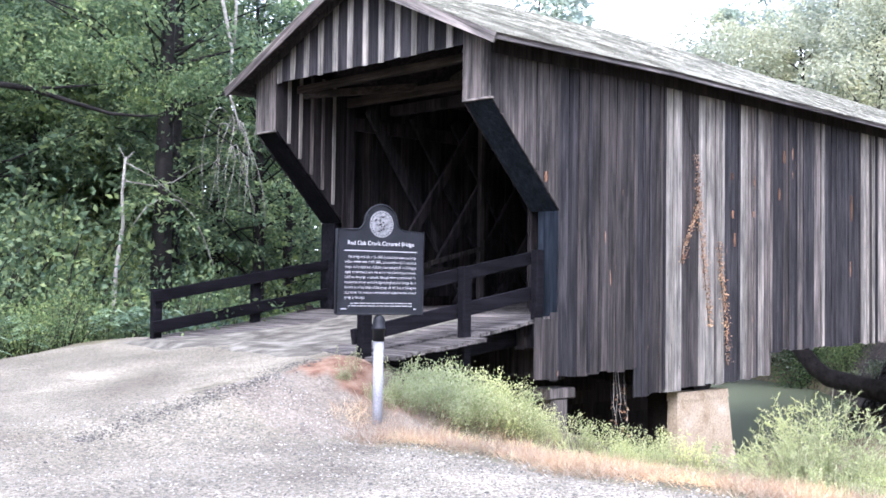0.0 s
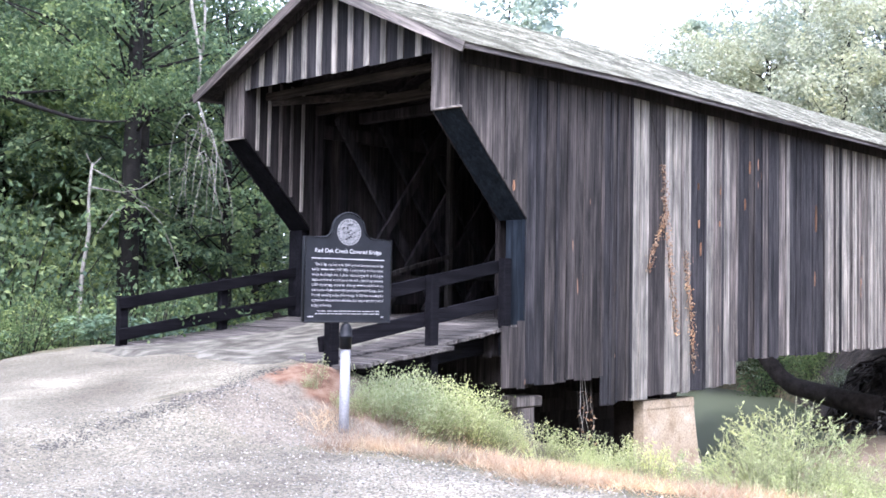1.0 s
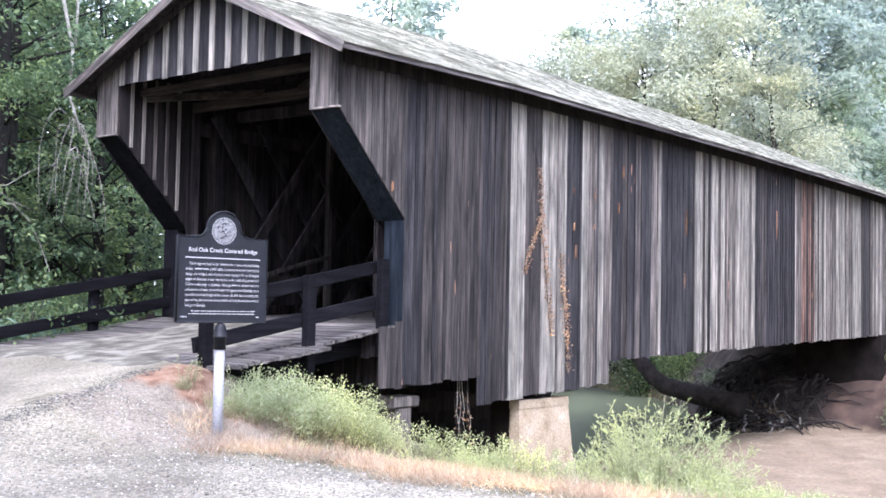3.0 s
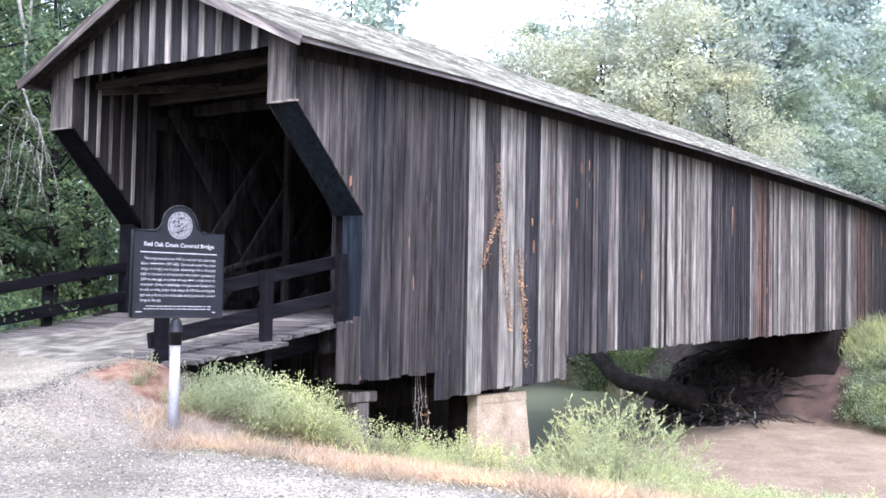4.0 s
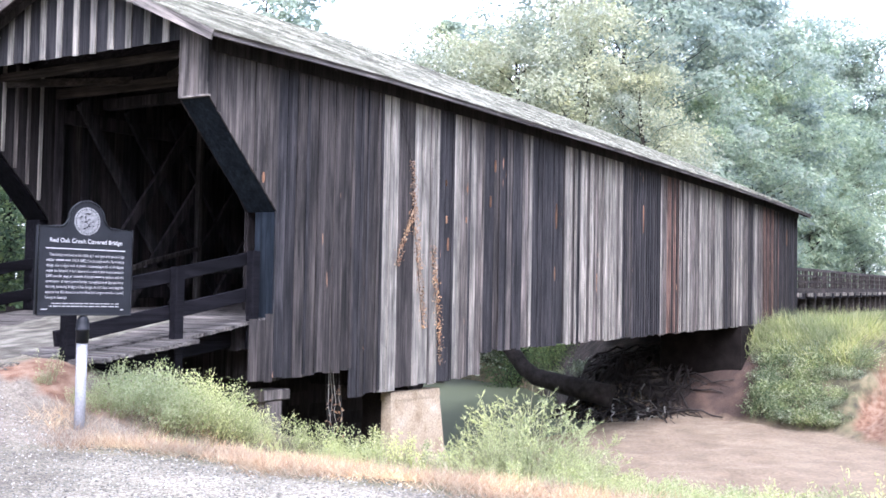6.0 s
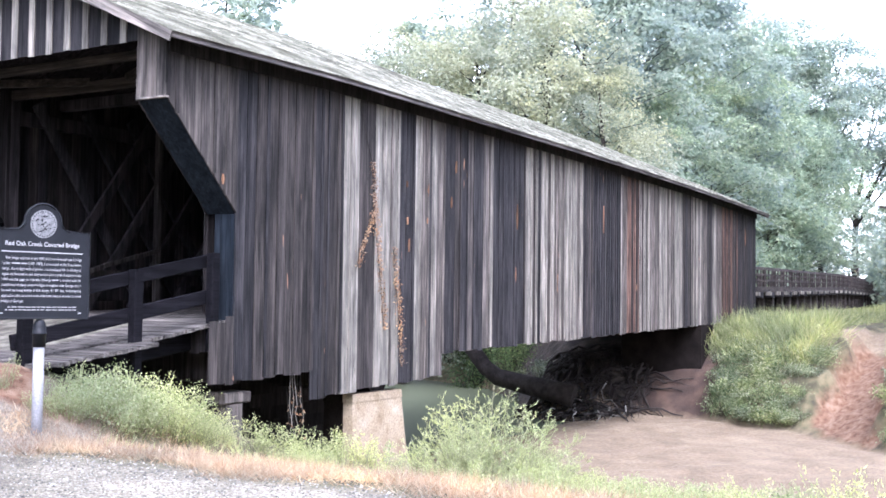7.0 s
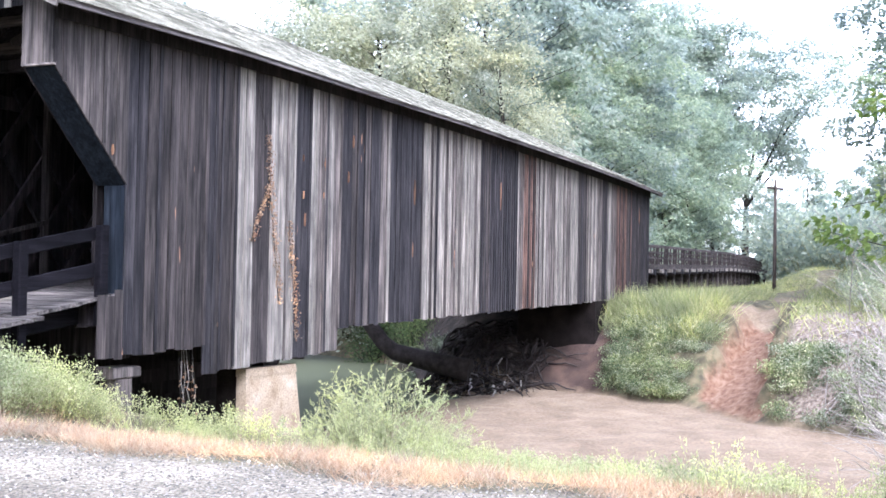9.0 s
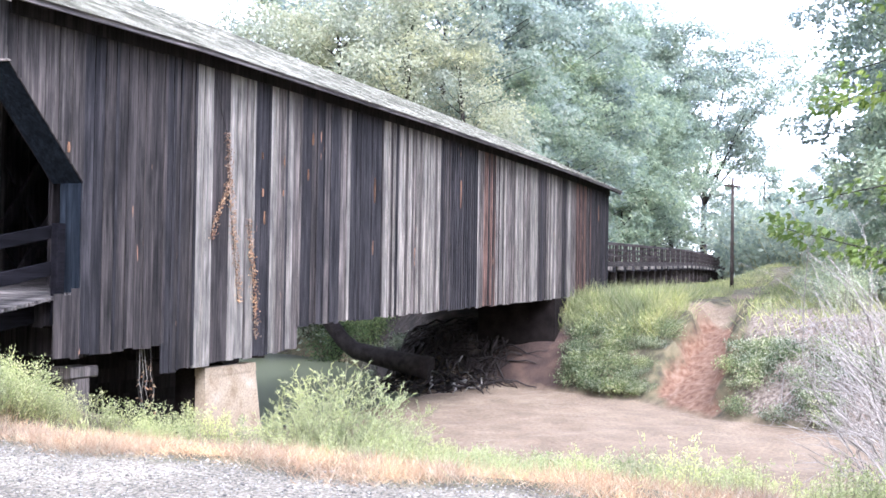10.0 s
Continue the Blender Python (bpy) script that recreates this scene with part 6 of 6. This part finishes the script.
def leafy_branch():
    t = tagged(new("roadside_sapling"), "roadside sapling with bright green lobed leaves", "sapling")
    tubes("trunk", [[((-4.3, -12.75, float(ground_z(-4.3, -12.75)) - 0.2), 0.05), ((-4.3, -12.65, 2.0), 0.04), ((-4.3, -12.6, 4.2), 0.015)]], BARK, t, 7)
    rr = random.Random(3)
    pts, dirs, paths = [], [], []
    for (y0, z0), (y1, z1), count in (((-12.6, 1.6), (-10.98, 2.13), 210), ((-12.6, 2.45), (-11.16, 2.27), 80), ((-12.6, 3.08), (-11.28, 2.92), 150), ((-12.6, 3.35), (-11.42, 3.13), 34), ((-12.6, 3.95), (-11.55, 3.58), 34)):
        a, b = Vector((-4.3, y0, z0)), Vector((-4.25, y1, z1))
        m = a.lerp(b, 0.55) + Vector((0, 0, 0.05))
        paths.append([(a, 0.011), (m, 0.006), (b, 0.002)])
        for k in range(count):
            f = rr.uniform(0.12, 1.0)
            p = a.lerp(b, f) + Vector((rr.uniform(-0.16, 0.16), rr.uniform(-0.05, 0.05), rr.uniform(-0.1, 0.07) + 0.04))
            for s_ in (-0.7, 0, 0.7):
                pts.append(p)
                dirs.append((rr.uniform(-0.5, 0.5), 0.6 + rr.uniform(-0.3, 0.3), s_ * 0.6 + rr.uniform(-0.6, 0.0)))
    tubes("branchwork", paths, BARK, t, 5)
    r = np.random.default_rng(5)
    ob = new("leafage", leaf_mesh("leafage", np.array([tuple(p) for p in pts]), np.array(dirs), 0.06, 0.03, LEAF_BRIGHT, r, 0.25))
    ob.parent = t
    tagged(ob, "bright green lobed leaves", kind="stuff")


leafy_branch()


# ---- dead vine on the siding ----
def siding_vine():
    t = tagged(new("dead_vine"), "dried brown climbing vine clinging to the siding", "vine")
    pts, dirs = [], []
    r = np.random.default_rng(6)
    runs = ([(5.1, 5.3), (5.3, 4.7), (5.46, 4.38), (5.55, 3.6), (5.6, 3.2), (5.75, 2.4), (5.85, 1.8), (5.95, 1.2)], [(5.55, 3.5), (5.3, 3.0), (5.1, 2.7), (5.0, 2.35)], [(6.25, 2.8), (6.32, 2.26), (6.45, 1.6), (6.5, 1.1), (6.58, 0.5)])
    for run in runs:
        tubes("stem", [[((x, -0.035, z), 0.006) for x, z in run]], BARK, t, 5)
        for (x0, z0), (x1, z1) in zip(run[:-1], run[1:]):
            if z0 > 4.5:
                continue
            n = int(190 * math.hypot(x1 - x0, z1 - z0))
            f = r.uniform(0, 1, n)
            pts.append(np.stack([x0 + (x1 - x0) * f + r.normal(size=n) * 0.055, np.full(n, -0.05) + r.uniform(-0.03, 0.0, n), z0 + (z1 - z0) * f], 1))
            dirs.append(r.normal(size=(n, 3)) + np.array([0, -0.4, -0.4]))
    ob = new("leafage", leaf_mesh("leafage", np.concatenate(pts), np.concatenate(dirs), 0.042, 0.03, VINE_DRY, r, 0.2))
    ob.parent = t
    tagged(ob, "curled brown dead leaves", kind="stuff")


siding_vine()


def under_vine():
    t = tagged(new("hanging_vine"), "dry brown vine tangle hanging under the bridge siding", "vine")
    rr = random.Random(12)
    pts, dirs = [], []
    for i in range(10):
        x, y, z = rr.uniform(3.2, 3.75), rr.uniform(0.1, 0.35), 0.45
        q = [((x, y, z + 0.3), 0.008)]
        for k in range(4):
            x, z = x + rr.uniform(-0.08, 0.11), z - rr.uniform(0.15, 0.36)
            q.append(((x, y, z), 0.007 - 0.001 * k))
            for _ in range(1):
                pts.append((x + rr.uniform(-0.06, 0.06), y - 0.02, z + rr.uniform(-0.1, 0.1)))
                dirs.append((rr.gauss(0, 1), rr.gauss(0, 1), -0.8))
        tubes("stem", [q], BARK if i % 3 else BARK_PALE, t, 4)
    ob = new("leafage", leaf_mesh("leafage", np.array(pts), np.array(dirs), 0.08, 0.045, VINE_DRY, np.random.default_rng(4), 0.2))
    ob.parent = t
    tagged(ob, "withered brown leaves", kind="stuff")


under_vine()


def grass(name, count, area, height, mat, label, seed, width=0.012, keep=None, lift=1.0):
    r = np.random.default_rng(seed)
    x, y = r.uniform(area[0], area[1], count), r.uniform(area[2], area[3], count)
    if keep is not None:
        ok = keep(x, y, r)
        x, y = x[ok], y[ok]
    p = np.stack([x, y, ground_z(x, y) - 0.02], 1)
    d = r.normal(size=(len(x), 3)) * 0.8
    d[:, 2] = lift
    ob = new(name, leaf_mesh(name, p, d, height, width, mat, r, 0.0))
    return tagged(ob, label, "grass", kind="stuff")


strip = lambda x, y, r: (x + 0.25 * np.sin(2.3 * y) > -4.1 + r.uniform(0, 0.5, len(x))) & (x < -0.7 - 1.7 * step(-5.5, -8.5, y) + 0.4 * np.sin(y) + r.normal(size=len(x)) * 0.7) & (np.sin(3.1 * x + 1.9 * y) * np.sin(2.3 * y - 2.7 * x) > -0.55 + r.normal(size=len(x)) * 0.3)
grass("dry_grass", 120000, (-4.6, 2.0, -11, -0.8), 0.2, STRAW, "dry orange straw grass along the gravel edge", 51, 0.005, strip, 0.75)
grass("pale_grass", 15000, (-4.3, 5.0, -11, -0.9), 0.22, WEED_PALE, "pale green grass tufts among the straw", 54, 0.007, lambda x, y, r: (x > -3.6 + r.uniform(0, 2.0, len(x))) & (np.sin(2.1 * x + 1.3 * y) * np.sin(1.7 * y - x) > -0.1))
grass("bank_weeds", 15000, (-1.5, 9.0, -12, -1.2), 0.3, WEED, "yellow-green weeds on the creek bank", 55, 0.012, lambda x, y, r: (x > -1.2 + r.uniform(0, 2.5, len(x))) & (x < 8.2 + r.normal(size=len(x)) * 0.6))
grass("bank_grass", 15000, (24, 31, -6, 0.6), 0.85, GRASS, "tall green grass on the far bank top", 52, 0.022, lambda x, y, r: (x > bank_foot(y) + 2.0 + 6.5 * gully(x, y) + r.uniform(0, 0.8, len(x))) & ((np.abs(y + 5.2 + 0.4 * np.sin(x * 0.4)) > 1.0) | (x < 26.3) & (r.uniform(0, 1, len(x)) < 0.5)))
grass("bank_grass", 11000, (31, 66, -6, 0.3), 0.35, GRASS, "short green grass beside the trestle", 56, 0.025, lambda x, y, r: np.abs(y + 5.2 + 0.4 * np.sin(x * 0.4)) > 1.0)
grass("bank_grass", 15000, (18, 66, -16, -5), 0.4, GRASS, "green grass beside the far track", 53, 0.03, lambda x, y, r: (x > bank_foot(y) + 2.9) & (gully(x, y) * (x < bank_foot(y) + 8.5) < 0.05) & ((np.abs(y + 5.2) > 1.0) | (x > 40)))


# ---- loose stones on the pull-off ----
def loose_stones(name, count, seed, place, stops, label):
    r = np.random.default_rng(seed)
    x, y = place(r, count)
    c = np.stack([x, y, ground_z(x, y) + 0.003], 1)
    size = r.uniform(0.006, 0.016, (count, 1)) * (1 + (r.uniform(0, 1, (count, 1)) > 0.96) * 0.8)
    a = r.uniform(0, math.tau, count)
    u = np.stack([np.cos(a), np.sin(a), r.uniform(-0.3, 0.3, count)], 1) * size
    v = np.stack([-np.sin(a), np.cos(a), r.uniform(-0.3, 0.3, count)], 1) * size * r.uniform(0.6, 1.0, (count, 1))
    w = np.stack([np.zeros(count), np.zeros(count), np.ones(count)], 1) * size * r.uniform(0.4, 0.8, (count, 1))
    vs = np.stack([c + u, c + v, c - u, c - v, c + w, c - w], 1).reshape(-1, 3)
    tri = np.array([(0, 1, 4), (1, 2, 4), (2, 3, 4), (3, 0, 4), (1, 0, 5), (2, 1, 5), (3, 2, 5), (0, 3, 5)])
    fs = (np.arange(count)[:, None, None] * 6 + tri[None]).reshape(-1, 3)
    m, n, l, b = material(name, 0.9)
    geo = n.new("ShaderNodeNewGeometry")
    rp = ramp(n, stops)
    l.new(geo.outputs["Random Per Island"], rp.inputs[0])
    l.new(rp.outputs[0], b.inputs["Base Color"])
    tagged(new(name, link_mesh(name, vs.tolist(), fs.tolist(), m)), label, "gravel", kind="stuff")


def pull_off(r, count):
    return -3.7 - 5.3 * r.uniform(0, 1, count) ** 1.4, r.uniform(-11.6, 0.3, count)


def broken_edge(r, count):
    """Along the line where the crumbled road surface ends."""
    x = r.uniform(-6.9, -2.9, count)
    line = np.interp(x, [-7.4, -6.4, -5.4, -4.4, -3.9, -3.3, -2.9], [-0.8, -0.59, -0.21, 0.11, 0.29, 0.48, 0.5])
    return x, line + 0.05 * np.sin(5 * x) + 0.03 * np.sin(17 * x) + r.normal(size=count) * (0.06 + 0.1 * np.abs(np.sin(2.3 * x)))


loose_stones("loose_gravel", 14000, 71, pull_off, [(0.0, (0.06, 0.056, 0.048)), (0.4, (0.13, 0.122, 0.102)), (0.75, (0.26, 0.25, 0.215)), (1.0, (0.46, 0.45, 0.4))], "loose crushed grey stones on the pull-off")
loose_stones("road_edge_chips", 1900, 72, broken_edge, [(0.0, (0.045, 0.042, 0.036)), (0.6, (0.085, 0.079, 0.066)), (1.0, (0.2, 0.188, 0.15))], "dark broken chips along the crumbled road edge")
